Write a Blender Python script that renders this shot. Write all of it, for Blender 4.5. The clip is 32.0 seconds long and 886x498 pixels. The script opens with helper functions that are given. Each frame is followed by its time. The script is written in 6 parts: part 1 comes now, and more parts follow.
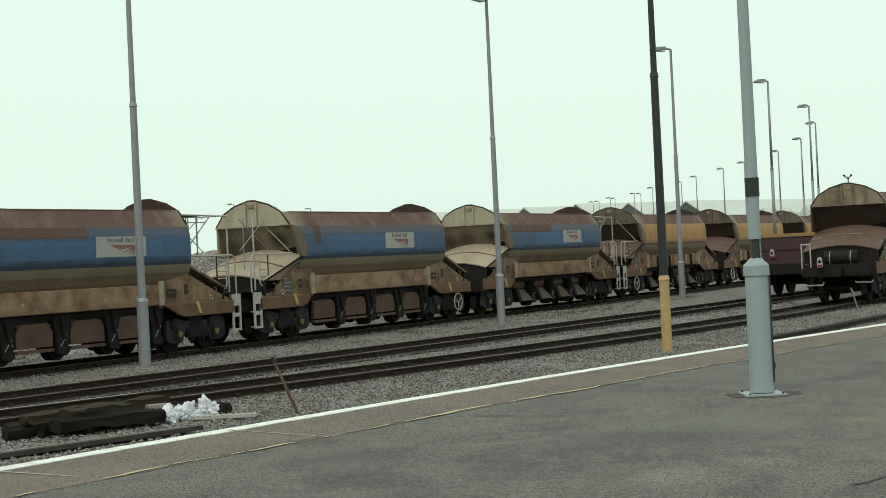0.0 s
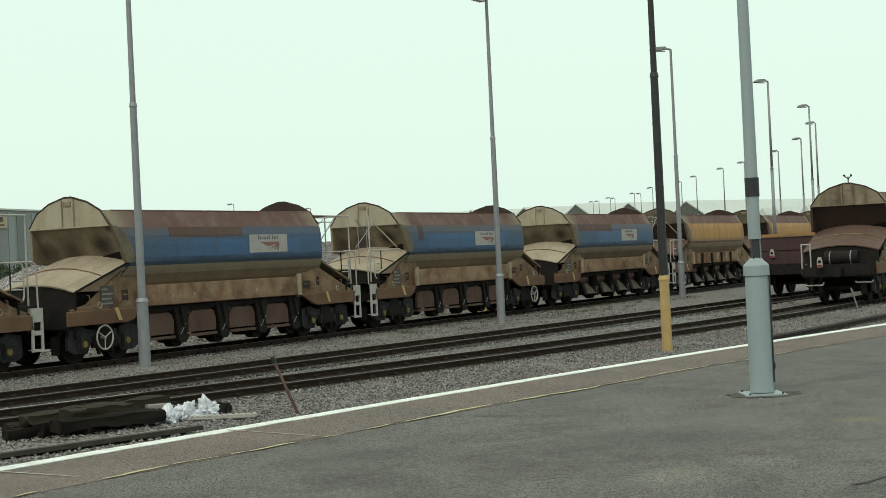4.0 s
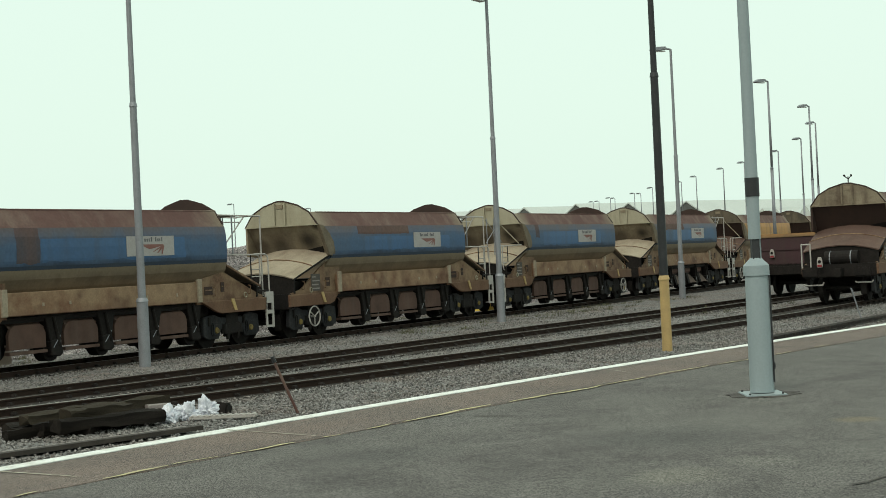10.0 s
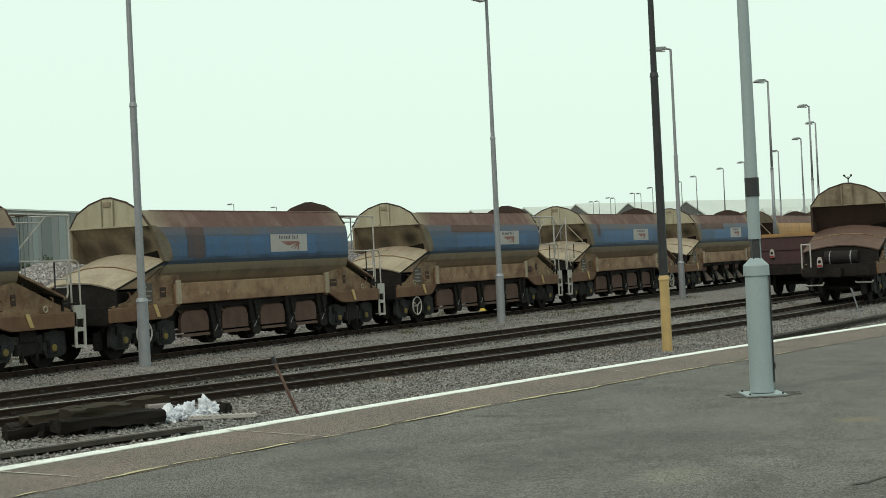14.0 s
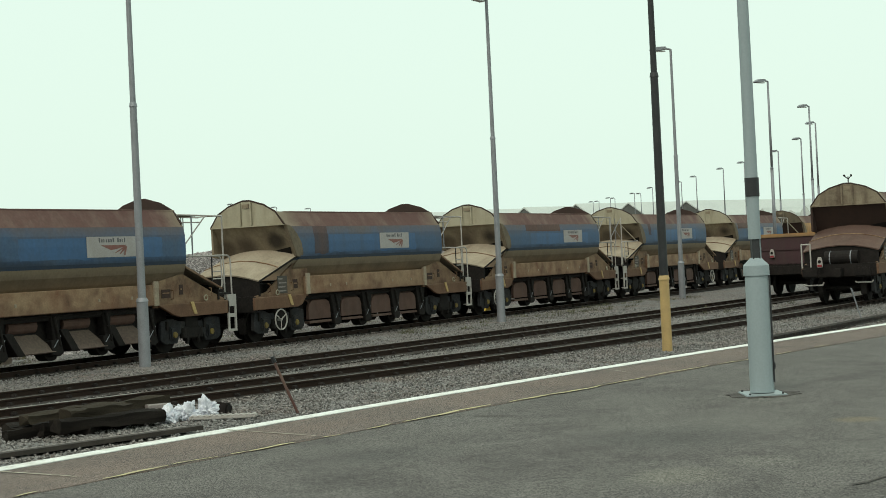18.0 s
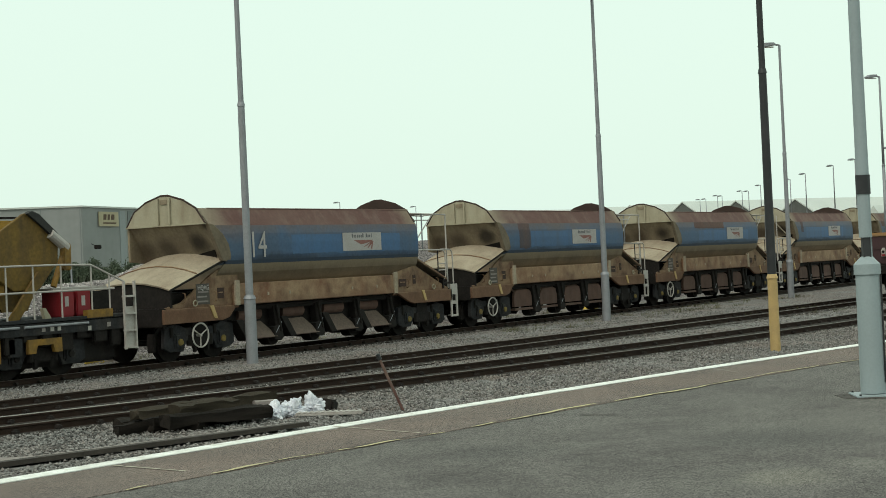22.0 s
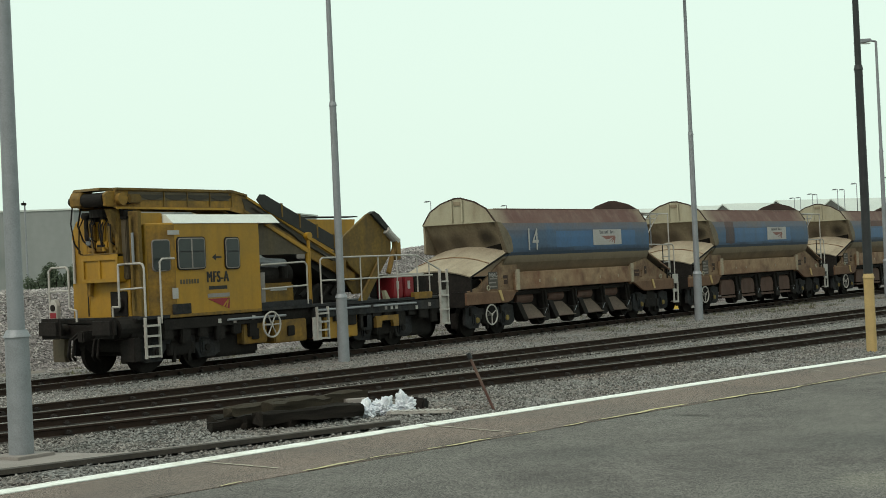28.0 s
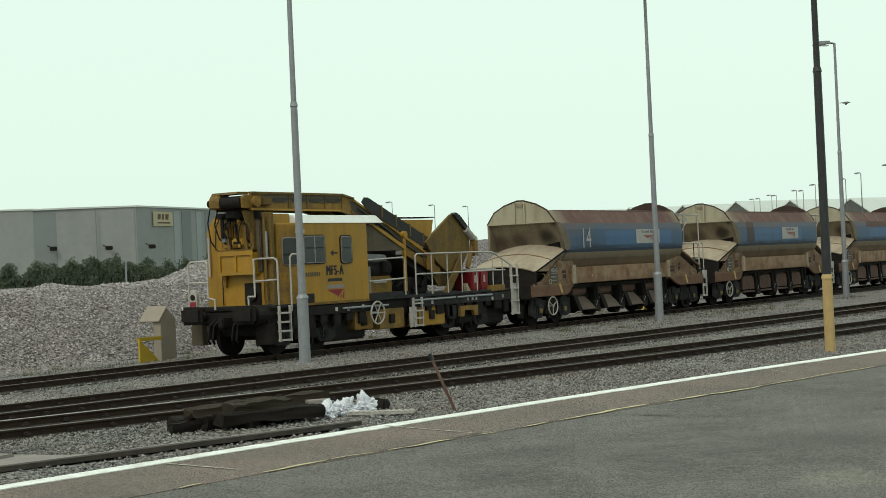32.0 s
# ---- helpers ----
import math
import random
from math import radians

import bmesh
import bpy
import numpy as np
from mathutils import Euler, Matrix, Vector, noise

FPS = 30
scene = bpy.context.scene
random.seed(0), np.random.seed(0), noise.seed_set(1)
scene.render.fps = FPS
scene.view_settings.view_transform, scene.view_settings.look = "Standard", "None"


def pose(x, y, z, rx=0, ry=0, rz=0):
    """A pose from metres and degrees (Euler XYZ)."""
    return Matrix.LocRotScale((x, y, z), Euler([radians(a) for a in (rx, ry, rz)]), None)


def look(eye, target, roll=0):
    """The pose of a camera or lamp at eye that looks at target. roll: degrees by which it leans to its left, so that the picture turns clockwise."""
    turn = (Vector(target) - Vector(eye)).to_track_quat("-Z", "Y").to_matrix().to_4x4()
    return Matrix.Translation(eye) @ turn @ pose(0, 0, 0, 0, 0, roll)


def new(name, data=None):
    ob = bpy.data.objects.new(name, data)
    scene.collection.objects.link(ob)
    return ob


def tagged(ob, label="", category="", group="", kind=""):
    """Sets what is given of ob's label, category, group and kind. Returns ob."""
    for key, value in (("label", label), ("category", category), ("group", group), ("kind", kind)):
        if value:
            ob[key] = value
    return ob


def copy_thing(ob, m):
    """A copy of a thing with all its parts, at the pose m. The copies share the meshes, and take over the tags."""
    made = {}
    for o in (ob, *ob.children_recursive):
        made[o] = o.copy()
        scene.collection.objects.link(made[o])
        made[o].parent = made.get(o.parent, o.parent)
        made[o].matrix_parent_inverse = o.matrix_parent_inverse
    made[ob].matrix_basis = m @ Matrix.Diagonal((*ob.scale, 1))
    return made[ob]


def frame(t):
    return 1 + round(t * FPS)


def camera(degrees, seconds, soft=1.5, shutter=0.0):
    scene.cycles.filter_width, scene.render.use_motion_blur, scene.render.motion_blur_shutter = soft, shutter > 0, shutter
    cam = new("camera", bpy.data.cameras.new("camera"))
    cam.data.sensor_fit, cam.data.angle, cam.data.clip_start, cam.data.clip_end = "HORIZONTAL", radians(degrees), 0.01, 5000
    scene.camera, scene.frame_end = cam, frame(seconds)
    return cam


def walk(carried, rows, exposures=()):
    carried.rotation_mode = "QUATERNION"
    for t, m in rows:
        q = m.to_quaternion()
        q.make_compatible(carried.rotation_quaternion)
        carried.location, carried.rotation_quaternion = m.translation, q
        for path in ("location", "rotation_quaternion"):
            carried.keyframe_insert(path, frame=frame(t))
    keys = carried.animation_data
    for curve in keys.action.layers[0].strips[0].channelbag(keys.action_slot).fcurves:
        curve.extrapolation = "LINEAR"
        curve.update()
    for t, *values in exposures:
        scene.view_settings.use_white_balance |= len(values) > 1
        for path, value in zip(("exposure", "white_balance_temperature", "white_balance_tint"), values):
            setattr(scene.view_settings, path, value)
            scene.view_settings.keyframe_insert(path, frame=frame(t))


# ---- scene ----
# World: X runs along the train's track, away from the camera; Y runs across the tracks, away from the platform.
# z = 0 is the top of the rails. The camera stands on the platform at the origin.
EYE = Vector((0.0, 0.0, 2.1))


def aim(heading, tilt):
    h, e = radians(heading), radians(tilt)
    roll = -2.73 + .15 * min(1, max(0, heading - 29.5) / 4.4)
    return look(EYE, EYE + Vector((math.cos(h) * math.cos(e), math.sin(h) * math.cos(e), math.sin(e))), roll)


cam = camera(32.34, 32.0, soft=.88)
PAN = [(0, 28.26, .375), (19.0, 28.26, .375), (19.5, 28.41, .370), (20, 28.77, .373), (20.5, 29.71, .405), (21, 30.69, .434),
       (21.5, 31.62, .474), (22, 32.19, .486), (22.5, 33.07, .516), (23, 33.47, .527), (23.5, 33.88, .546), (24, 33.94, .557),
       (24.5, 33.955, .557), (25, 33.99, .556), (25.5, 34.53, .566), (26.5, 35.17, .588), (27.5, 35.53, .601), (28, 35.59, .605),
       (29.5, 35.58, .608), (30, 35.54, .608), (30.5, 35.38, .600), (31, 35.08, .600), (31.5, 34.52, .577), (32, 34.14, .565)]
walk(cam, [(t, aim(h, e)) for t, h, e in PAN])

# ---- light ----
world = bpy.data.worlds.new("sky")
scene.world = world
world.use_nodes = True
wn, wl = world.node_tree.nodes, world.node_tree.links
sky = wn.new("ShaderNodeTexSky")
sky.sky_type, sky.sun_disc = "NISHITA", False
sky.sun_elevation, sky.sun_rotation = radians(48), radians(285)
sky.air_density, sky.dust_density, sky.ozone_density = 1.6, 6.0, 1.0
haze = wn.new("ShaderNodeMix")
haze.data_type = "RGBA"
haze.inputs[0].default_value = 0.86
haze.inputs[7].default_value = (8.8, 10.85, 9.5, 1)
wl.new(sky.outputs[0], haze.inputs[6])
wl.new(haze.outputs[2], wn["Background"].inputs[0])
wn["Background"].inputs[1].default_value = 0.1

sun = new("sun", bpy.data.lights.new("sun", "SUN"))
sun.data.energy, sun.data.angle, sun.data.color = 1.2, radians(18), (1.0, .93, .82)
sun.matrix_world = look((0, 0, 60), (40, 5, 14))

# ---- materials ----


def mat(name, color, rough=.7, metal=0.0, second=None, scale=3.0, amount=.35, grain=60.0, grain_amount=.12, bump=.1, bump_scale=None,
        stretch=(1, 1, 1), spec=.4, random_value=0.0, cells=0.0, streak=None, streak_amount=.6, streak_scale=(3.5, 3.5, .3), high=None, low=None, ends=None, left=None, spots=(), ragged=.5, island=0.0):
    """A weathered surface: a base colour, patches of a second colour, fine grain and relief."""
    m = bpy.data.materials.new(name)
    m.use_nodes = True
    nt = m.node_tree
    N, L = nt.nodes, nt.links
    b = N["Principled BSDF"]
    b.inputs["Roughness"].default_value = rough
    b.inputs["Metallic"].default_value = metal
    b.inputs["Specular IOR Level"].default_value = spec
    tc = N.new("ShaderNodeTexCoord")
    mp = N.new("ShaderNodeMapping")
    mp.inputs["Scale"].default_value = stretch
    own = N.new("ShaderNodeObjectInfo")
    shift = N.new("ShaderNodeMath")
    shift.operation = "MULTIPLY"
    shift.inputs[1].default_value = 41.0
    L.new(own.outputs["Random"], shift.inputs[0])
    moved = N.new("ShaderNodeVectorMath")
    L.new(tc.outputs["Object"], moved.inputs[0])
    L.new(shift.outputs[0], moved.inputs[1])
    L.new(moved.outputs[0], mp.inputs[0])
    big = N.new("ShaderNodeTexNoise")
    big.inputs["Scale"].default_value, big.inputs["Detail"].default_value, big.inputs["Roughness"].default_value = scale, 8, .65
    L.new(mp.outputs[0], big.inputs[0])
    ramp = N.new("ShaderNodeMapRange")
    ramp.inputs[1].default_value, ramp.inputs[2].default_value, ramp.inputs[4].default_value = .42, .68, amount
    L.new(big.outputs[0], ramp.inputs[0])
    mix = N.new("ShaderNodeMix")
    mix.data_type = "RGBA"
    mix.inputs[6].default_value = (*color, 1)
    mix.inputs[7].default_value = (*(second or [c * .5 for c in color]), 1)
    L.new(ramp.outputs[0], mix.inputs[0])
    if streak:
        smp = N.new("ShaderNodeMapping")
        smp.inputs["Scale"].default_value = streak_scale
        L.new(moved.outputs[0], smp.inputs[0])
        run = N.new("ShaderNodeTexNoise")
        run.inputs["Scale"].default_value, run.inputs["Detail"].default_value, run.inputs["Roughness"].default_value = 1.0, 3, .55
        L.new(smp.outputs[0], run.inputs[0])
        rr = N.new("ShaderNodeMapRange")
        rr.inputs[1].default_value, rr.inputs[2].default_value, rr.inputs[4].default_value = .48, .72, streak_amount
        L.new(run.outputs[0], rr.inputs[0])
        mix2 = N.new("ShaderNodeMix")
        mix2.data_type = "RGBA"
        mix2.inputs[7].default_value = (*streak, 1)
        L.new(rr.outputs[0], mix2.inputs[0])
        L.new(mix.outputs[2], mix2.inputs[6])
        mix = mix2
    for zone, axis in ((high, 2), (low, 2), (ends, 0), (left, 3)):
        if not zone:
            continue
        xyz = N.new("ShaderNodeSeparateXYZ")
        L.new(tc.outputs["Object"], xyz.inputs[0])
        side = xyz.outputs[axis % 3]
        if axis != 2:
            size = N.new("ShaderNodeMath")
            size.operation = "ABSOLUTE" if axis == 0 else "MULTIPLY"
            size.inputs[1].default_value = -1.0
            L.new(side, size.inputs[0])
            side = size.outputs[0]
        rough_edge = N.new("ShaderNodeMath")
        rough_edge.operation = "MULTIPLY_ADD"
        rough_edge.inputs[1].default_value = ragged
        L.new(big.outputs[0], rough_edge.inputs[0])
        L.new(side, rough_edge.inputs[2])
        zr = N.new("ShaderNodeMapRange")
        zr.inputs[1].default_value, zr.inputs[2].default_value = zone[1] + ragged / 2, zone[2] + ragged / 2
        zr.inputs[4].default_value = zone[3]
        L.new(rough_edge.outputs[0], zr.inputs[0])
        # the zone's colour, mixed in by height or by place along the object
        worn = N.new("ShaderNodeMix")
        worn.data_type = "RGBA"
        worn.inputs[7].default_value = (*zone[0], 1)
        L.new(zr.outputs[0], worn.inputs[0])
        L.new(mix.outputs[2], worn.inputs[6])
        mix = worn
    for centre, radius, stain, strength in spots:
        gap = N.new("ShaderNodeVectorMath")
        gap.operation = "DISTANCE"
        gap.inputs[1].default_value = centre
        L.new(tc.outputs["Object"], gap.inputs[0])
        wander = N.new("ShaderNodeMath")
        wander.operation = "MULTIPLY_ADD"
        wander.inputs[1].default_value = radius * 1.4
        L.new(big.outputs[0], wander.inputs[0])
        L.new(gap.outputs["Value"], wander.inputs[2])
        sr = N.new("ShaderNodeMapRange")
        sr.interpolation_type = "SMOOTHSTEP"
        sr.inputs[1].default_value, sr.inputs[2].default_value = radius * .9, radius * 1.8
        sr.inputs[3].default_value, sr.inputs[4].default_value = strength, 0.0
        L.new(wander.outputs[0], sr.inputs[0])
        blot = N.new("ShaderNodeMix")
        blot.data_type = "RGBA"
        blot.inputs[7].default_value = (*stain, 1)
        L.new(sr.outputs[0], blot.inputs[0])
        L.new(mix.outputs[2], blot.inputs[6])
        mix = blot
    if cells:
        fine = N.new("ShaderNodeTexVoronoi")
        fine.inputs["Scale"].default_value = cells
        L.new(tc.outputs["Object"], fine.inputs[0])
        sep = N.new("ShaderNodeSeparateColor")
        L.new(fine.outputs["Color"], sep.inputs[0])
        source, height = sep.outputs[0], fine.outputs["Distance"]
    else:
        fine = N.new("ShaderNodeTexNoise")
        fine.inputs["Scale"].default_value, fine.inputs["Detail"].default_value = grain, 4
        L.new(tc.outputs["Object"], fine.inputs[0])
        source = height = fine.outputs[0]
    value = N.new("ShaderNodeMapRange")
    value.inputs[1].default_value, value.inputs[2].default_value = (.0, 1.0) if cells else (.3, .7)
    value.inputs[3].default_value, value.inputs[4].default_value = 1 - grain_amount, 1 + grain_amount
    L.new(source, value.inputs[0])
    last = value.outputs[0]
    if random_value:
        info = N.new("ShaderNodeObjectInfo")
        vary = N.new("ShaderNodeMapRange")
        vary.inputs[3].default_value, vary.inputs[4].default_value = 1 - random_value, 1 + random_value
        L.new(info.outputs["Random"], vary.inputs[0])
        both = N.new("ShaderNodeMath")
        both.operation = "MULTIPLY"
        L.new(last, both.inputs[0])
        L.new(vary.outputs[0], both.inputs[1])
        last = both.outputs[0]
    if island:
        geo = N.new("ShaderNodeNewGeometry")
        each = N.new("ShaderNodeMapRange")
        each.inputs[3].default_value, each.inputs[4].default_value = 1 - island, 1 + island
        L.new(geo.outputs["Random Per Island"], each.inputs[0])
        both = N.new("ShaderNodeMath")
        both.operation = "MULTIPLY"
        L.new(last, both.inputs[0])
        L.new(each.outputs[0], both.inputs[1])
        last = both.outputs[0]
    hsv = N.new("ShaderNodeHueSaturation")
    L.new(mix.outputs[2], hsv.inputs["Color"])
    L.new(last, hsv.inputs["Value"])
    L.new(hsv.outputs[0], b.inputs["Base Color"])
    if bump:
        bp = N.new("ShaderNodeBump")
        bp.inputs["Strength"].default_value = bump
        bp.inputs["Distance"].default_value = .03
        L.new(height, bp.inputs["Height"])
        L.new(bp.outputs[0], b.inputs["Normal"])
    return m


BALLAST = mat("ballast", (0.164, 0.154, 0.149), .95, second=(0.155, 0.118, 0.102), scale=.5, amount=.9, grain_amount=.75, bump=1.0, cells=23.0)
HEAPBED = mat("heap_ballast", (0.180, 0.157, 0.156), .95, second=(0.136, 0.111, 0.109), scale=.9, amount=.7, grain_amount=.75, bump=1.0, cells=21.0)
HEAP = mat("heap_stone", (.285, .258, .25), .95, second=(.19, .165, .158), scale=.8, amount=.5, grain=25, grain_amount=.25, island=.65)
FRESH_STONE = mat("fresh_stone", (.262, .238, .229), .95, second=(.205, .17, .155), scale=.7, amount=.7, grain=25, grain_amount=.25, island=.6)
LOOSE = mat("loose_stone", (.184, .176, .169), .95, second=(.166, .131, .115), scale=.5, amount=.8, grain=25, grain_amount=.25, island=.6)
DARK_STONE = mat("dark_ballast", (0.025, 0.020, 0.017), .9, second=(0.053, 0.040, 0.033), scale=.9, amount=.6, grain_amount=.5, bump=.8, cells=17.0, spec=.2)
EARTH = mat("earth", (0.164, 0.137, 0.122), .95, second=(0.109, 0.097, 0.070), scale=.05, amount=.7, grain=3, grain_amount=.25, bump=.3)
ASPHALT = mat("asphalt", (0.125, 0.1135, 0.106), .95, second=(0.076, 0.0675, 0.064), scale=2.0, amount=.95, streak=(.146, .136, .124), streak_amount=.6, streak_scale=(.5, 1.3, 1), grain_amount=.8, bump=.2, cells=155.0, spec=.25,
              spots=(((10.05, 5.35, .9), .38, (.155, .145, .135), .45), ((7.68, 2.8, .9), .34, (.18, .165, .14), .6), ((8.3, 2.5, .9), .3, (.165, .152, .135), .5), ((10.28, 2.45, .9), .2, (.19, .15, .1), .6), ((9.2, 3.4, .9), .7, (.075, .071, .068), .5), ((8.2, 4.9, .9), .5, (.078, .074, .07), .45)))
DARK_ASPHALT = mat("dark_asphalt", (.062, .055, .05), .95, second=(.098, .088, .08), scale=5.0, amount=.9, grain_amount=.8, bump=.2, cells=150.0, spec=.2)
TAN_ASPHALT = mat("brown_asphalt", (0.172, 0.132, 0.114), .95, second=(0.120, 0.098, 0.088), scale=.8, amount=.9, streak=(.15, .13, .118), streak_amount=.5, streak_scale=(.5, 1.6, 1), grain_amount=.85, bump=.3, cells=190.0, spec=.25)
WHITE_LINE = mat("white_line_paint", (.78, .78, .75), .8, second=(.52, .49, .44), scale=7, amount=.7, streak=(.42, .38, .34), streak_amount=.35, streak_scale=(5, 5, 5))
KERB = mat("tarred_kerb", (.042, .034, .029), .9, second=(.08, .064, .052), scale=3, amount=.6, bump=.2)
YELLOW_LINE = mat("yellow_line_paint", (.58, .50, .27), .85, second=(.36, .30, .2), scale=5, amount=.85, streak=(.2, .17, .13), streak_amount=.7, streak_scale=(6, 6, 6))
SCUFF = mat("pale_scuff", (.42, .38, .30), .9, second=(.2, .16, .13), scale=7, amount=.9)
DATAGREY = mat("data_panel_grey", (.07, .062, .055), .8, second=(.12, .09, .065), scale=4, amount=.6)
FLAP = mat("earth_stained_yellow", (.145, .084, .014), .75, second=(.085, .048, .013), scale=1.6, amount=.8, grain=14, grain_amount=.2, bump=.06, streak=(.045, .03, .018), streak_amount=.5)
CONCRETE = mat("concrete", (0.246, 0.213, 0.199), .9, second=(0.164, 0.134, 0.122), scale=2, amount=.6, bump=.2)
RAIL = mat("rusty_rail", (.034, .021, .0165), .8, .1, second=(.046, .028, .021), scale=4, amount=.5, spec=.15)
# railhead with the sky's reflection painted in as a paler colour
BRIGHT_HEAD = mat("sky_glint_railhead", (.36, .325, .30), .5, .3, second=(.20, .175, .16), scale=2, amount=.7, stretch=(.2, 3, 3))
RAILHEAD = mat("railhead", (.118, .094, .08), .5, .3, second=(.07, .052, .043), scale=2, amount=.8, stretch=(.2, 3, 3))
CHAIR = mat("rail_chair_iron", (0.0245, 0.0177, 0.0150), .85, second=(0.0163, 0.0116, 0.0099), scale=9, amount=.6, random_value=.3)
SLEEPER = mat("sleeper", (.020, .016, .0135), .9, second=(.038, .030, .024), scale=3, amount=.6, stretch=(4, .6, 1), random_value=.3, spec=.15)
GALV = mat("galvanised_steel", (0.249, 0.252, 0.271), .55, .35, second=(0.180, 0.181, 0.191), scale=5, amount=.5, bump=.04)
PALE_GREY = mat("pale_grey_paint", (.27, .315, .33), .5, second=(.235, .275, .29), scale=3, amount=.4, grain_amount=.04, bump=.01, streak=(.2, .23, .24), streak_amount=.3)
BLACK_PAINT = mat("black_paint", (.018, .018, .02), .5, second=(.04, .04, .042), scale=4, amount=.5, bump=.03)
YELLOW_POST = mat("faded_yellow_paint", (0.457, 0.309, 0.128), .6, second=(0.331, 0.228, 0.105), scale=5, amount=.5, bump=.05, streak=(.25, .17, .08), streak_amount=.35)
# low: the blue turns darker towards the panel's bottom edge
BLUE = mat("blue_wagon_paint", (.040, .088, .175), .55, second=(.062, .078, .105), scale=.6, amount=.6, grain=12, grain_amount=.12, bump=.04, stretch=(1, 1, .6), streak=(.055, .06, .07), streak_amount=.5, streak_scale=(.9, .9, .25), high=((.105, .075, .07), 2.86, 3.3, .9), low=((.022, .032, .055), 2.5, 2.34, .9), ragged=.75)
DEEP_BLUE = mat("deep_blue_band", (.014, .025, .05), .6, second=(.035, .04, .045), scale=2, amount=.5)
ORANGE = mat("orange_wagon_paint", (.43, .205, .048), .55, second=(.33, .165, .05), scale=.8, amount=.6, bump=.04, streak=(.12, .07, .035), low=((.17, .12, .075), 2.6, 2.36, .7), ragged=.3)
RUST = mat("rust_wash", (0.100, 0.045, 0.038), .8, second=(0.138, 0.079, 0.064), scale=.6, amount=.75, grain=14, grain_amount=.1, bump=.08, stretch=(1, 1, 2), streak=(0.19, 0.135, 0.105), streak_amount=.5, streak_scale=(2.2, 2.2, .35), ends=((.27, .225, .16), 3.7, 4.7, .75), ragged=.9)
RUST_DARK = mat("dark_rust", (0.035, 0.019, 0.015), .85, second=(0.058, 0.030, 0.022), scale=2, amount=.6, bump=.1)
CREAM = mat("dusty_cream_paint", (0.335, 0.300, 0.218), .7, second=(0.245, 0.205, 0.138), scale=.9, amount=.6, grain=20, grain_amount=.06, bump=.04, streak=(0.16, 0.115, 0.072), streak_amount=.5, streak_scale=(2, 2, .5))
DUST = mat("ballast_dust", (0.335, 0.275, 0.203), .9, second=(0.22, 0.172, 0.122), scale=1.3, amount=.6, grain=25, grain_amount=.15, bump=.06, streak=(0.17, 0.118, 0.08), streak_amount=.45, streak_scale=(.5, 3, 3))
TAN = mat("dusty_tan_steel", (0.278, 0.180, 0.108), .8, second=(0.150, 0.064, 0.034), scale=1.3, amount=.95, grain=24, grain_amount=.14, bump=.06, streak=(0.085, 0.036, 0.021), streak_amount=.85, streak_scale=(1.5, 1.5, 1.6), low=((.12, .062, .034), 1.44, 1.15, .6), ragged=.5)
RUSTY_TAN = mat("rusty_frame_steel", (0.228, 0.143, 0.084), .8, second=(0.094, 0.041, 0.023), scale=1.9, amount=.95, grain=24, grain_amount=.14, bump=.06, streak=(0.05, 0.028, 0.019), streak_amount=.6, streak_scale=(2.2, 2.2, 1.8), low=((.115, .054, .030), 1.34, 1.2, .75), ragged=.2)
# high paints the top highlight, low the bounced light on the down-facing half
OLIVE = mat("dirty_olive_lit_bands", (0.178, 0.130, 0.084), .8, second=(0.078, 0.057, 0.040), scale=.8, amount=.7, grain=16, grain_amount=.1, bump=.05, streak=(0.121, 0.085, 0.052), high=((.205, .158, .106), 2.12, 2.26, .75), low=((.255, .165, .098), 2.05, 1.75, .75), ragged=.3)
STAINED = mat("rust_stained_cream", (0.22, 0.178, 0.122), .75, second=(0.063, 0.035, 0.023), scale=1.6, amount=.8, grain=20, bump=.06, streak=(0.047, 0.022, 0.013))
SOOTED = mat("sooted_end_plate", (.105, .082, .055), .8, second=(.04, .03, .022), scale=1.4, amount=.8, grain=18, bump=.06, streak=(.16, .13, .09), streak_amount=.4)
FRESH_BLUE = mat("fresher_blue_paint", (.038, .10, .215), .5, second=(.045, .085, .16), scale=.8, amount=.6, grain=12, grain_amount=.08, bump=.03, streak=(.05, .05, .06), streak_amount=.3)
COVER_BROWN = mat("brown_dusty_cover", (.108, .062, .048), .85, second=(.068, .04, .032), scale=1.2, amount=.6, grain=22, bump=.06, streak=(.15, .105, .08), streak_amount=.4)
BROWN_RUST = mat("rust_patch", (.104, .056, .046), .8, second=(.135, .088, .073), scale=.6, amount=.7, grain=14, grain_amount=.15, bump=.06, streak=(.085, .06, .06), streak_amount=.5, streak_scale=(2.2, 2.2, .35))
RUST_RUN = mat("rust_run", (.066, .052, .058), .75, second=(.05, .066, .105), scale=1.1, amount=.8, grain=14, grain_amount=.15, bump=.05, streak=(.095, .056, .048), streak_amount=.75, streak_scale=(3.0, 3.0, .3), high=((.104, .058, .05), 2.9, 3.2, .8), ragged=.7)
# spots: three dark blotches across the sheet, a small one in its top corner
SHADE = mat("blotched_slope_sheet", (0.238, 0.188, 0.128), .85, second=(0.115, 0.083, 0.057), scale=.95, amount=.8, grain=18, bump=.05, streak=(0.07, 0.05, 0.036), streak_amount=.4,
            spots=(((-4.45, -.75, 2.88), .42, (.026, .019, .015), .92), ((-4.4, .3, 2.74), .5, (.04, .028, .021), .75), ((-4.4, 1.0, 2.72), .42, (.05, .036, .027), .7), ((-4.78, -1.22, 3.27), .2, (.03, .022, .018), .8)))
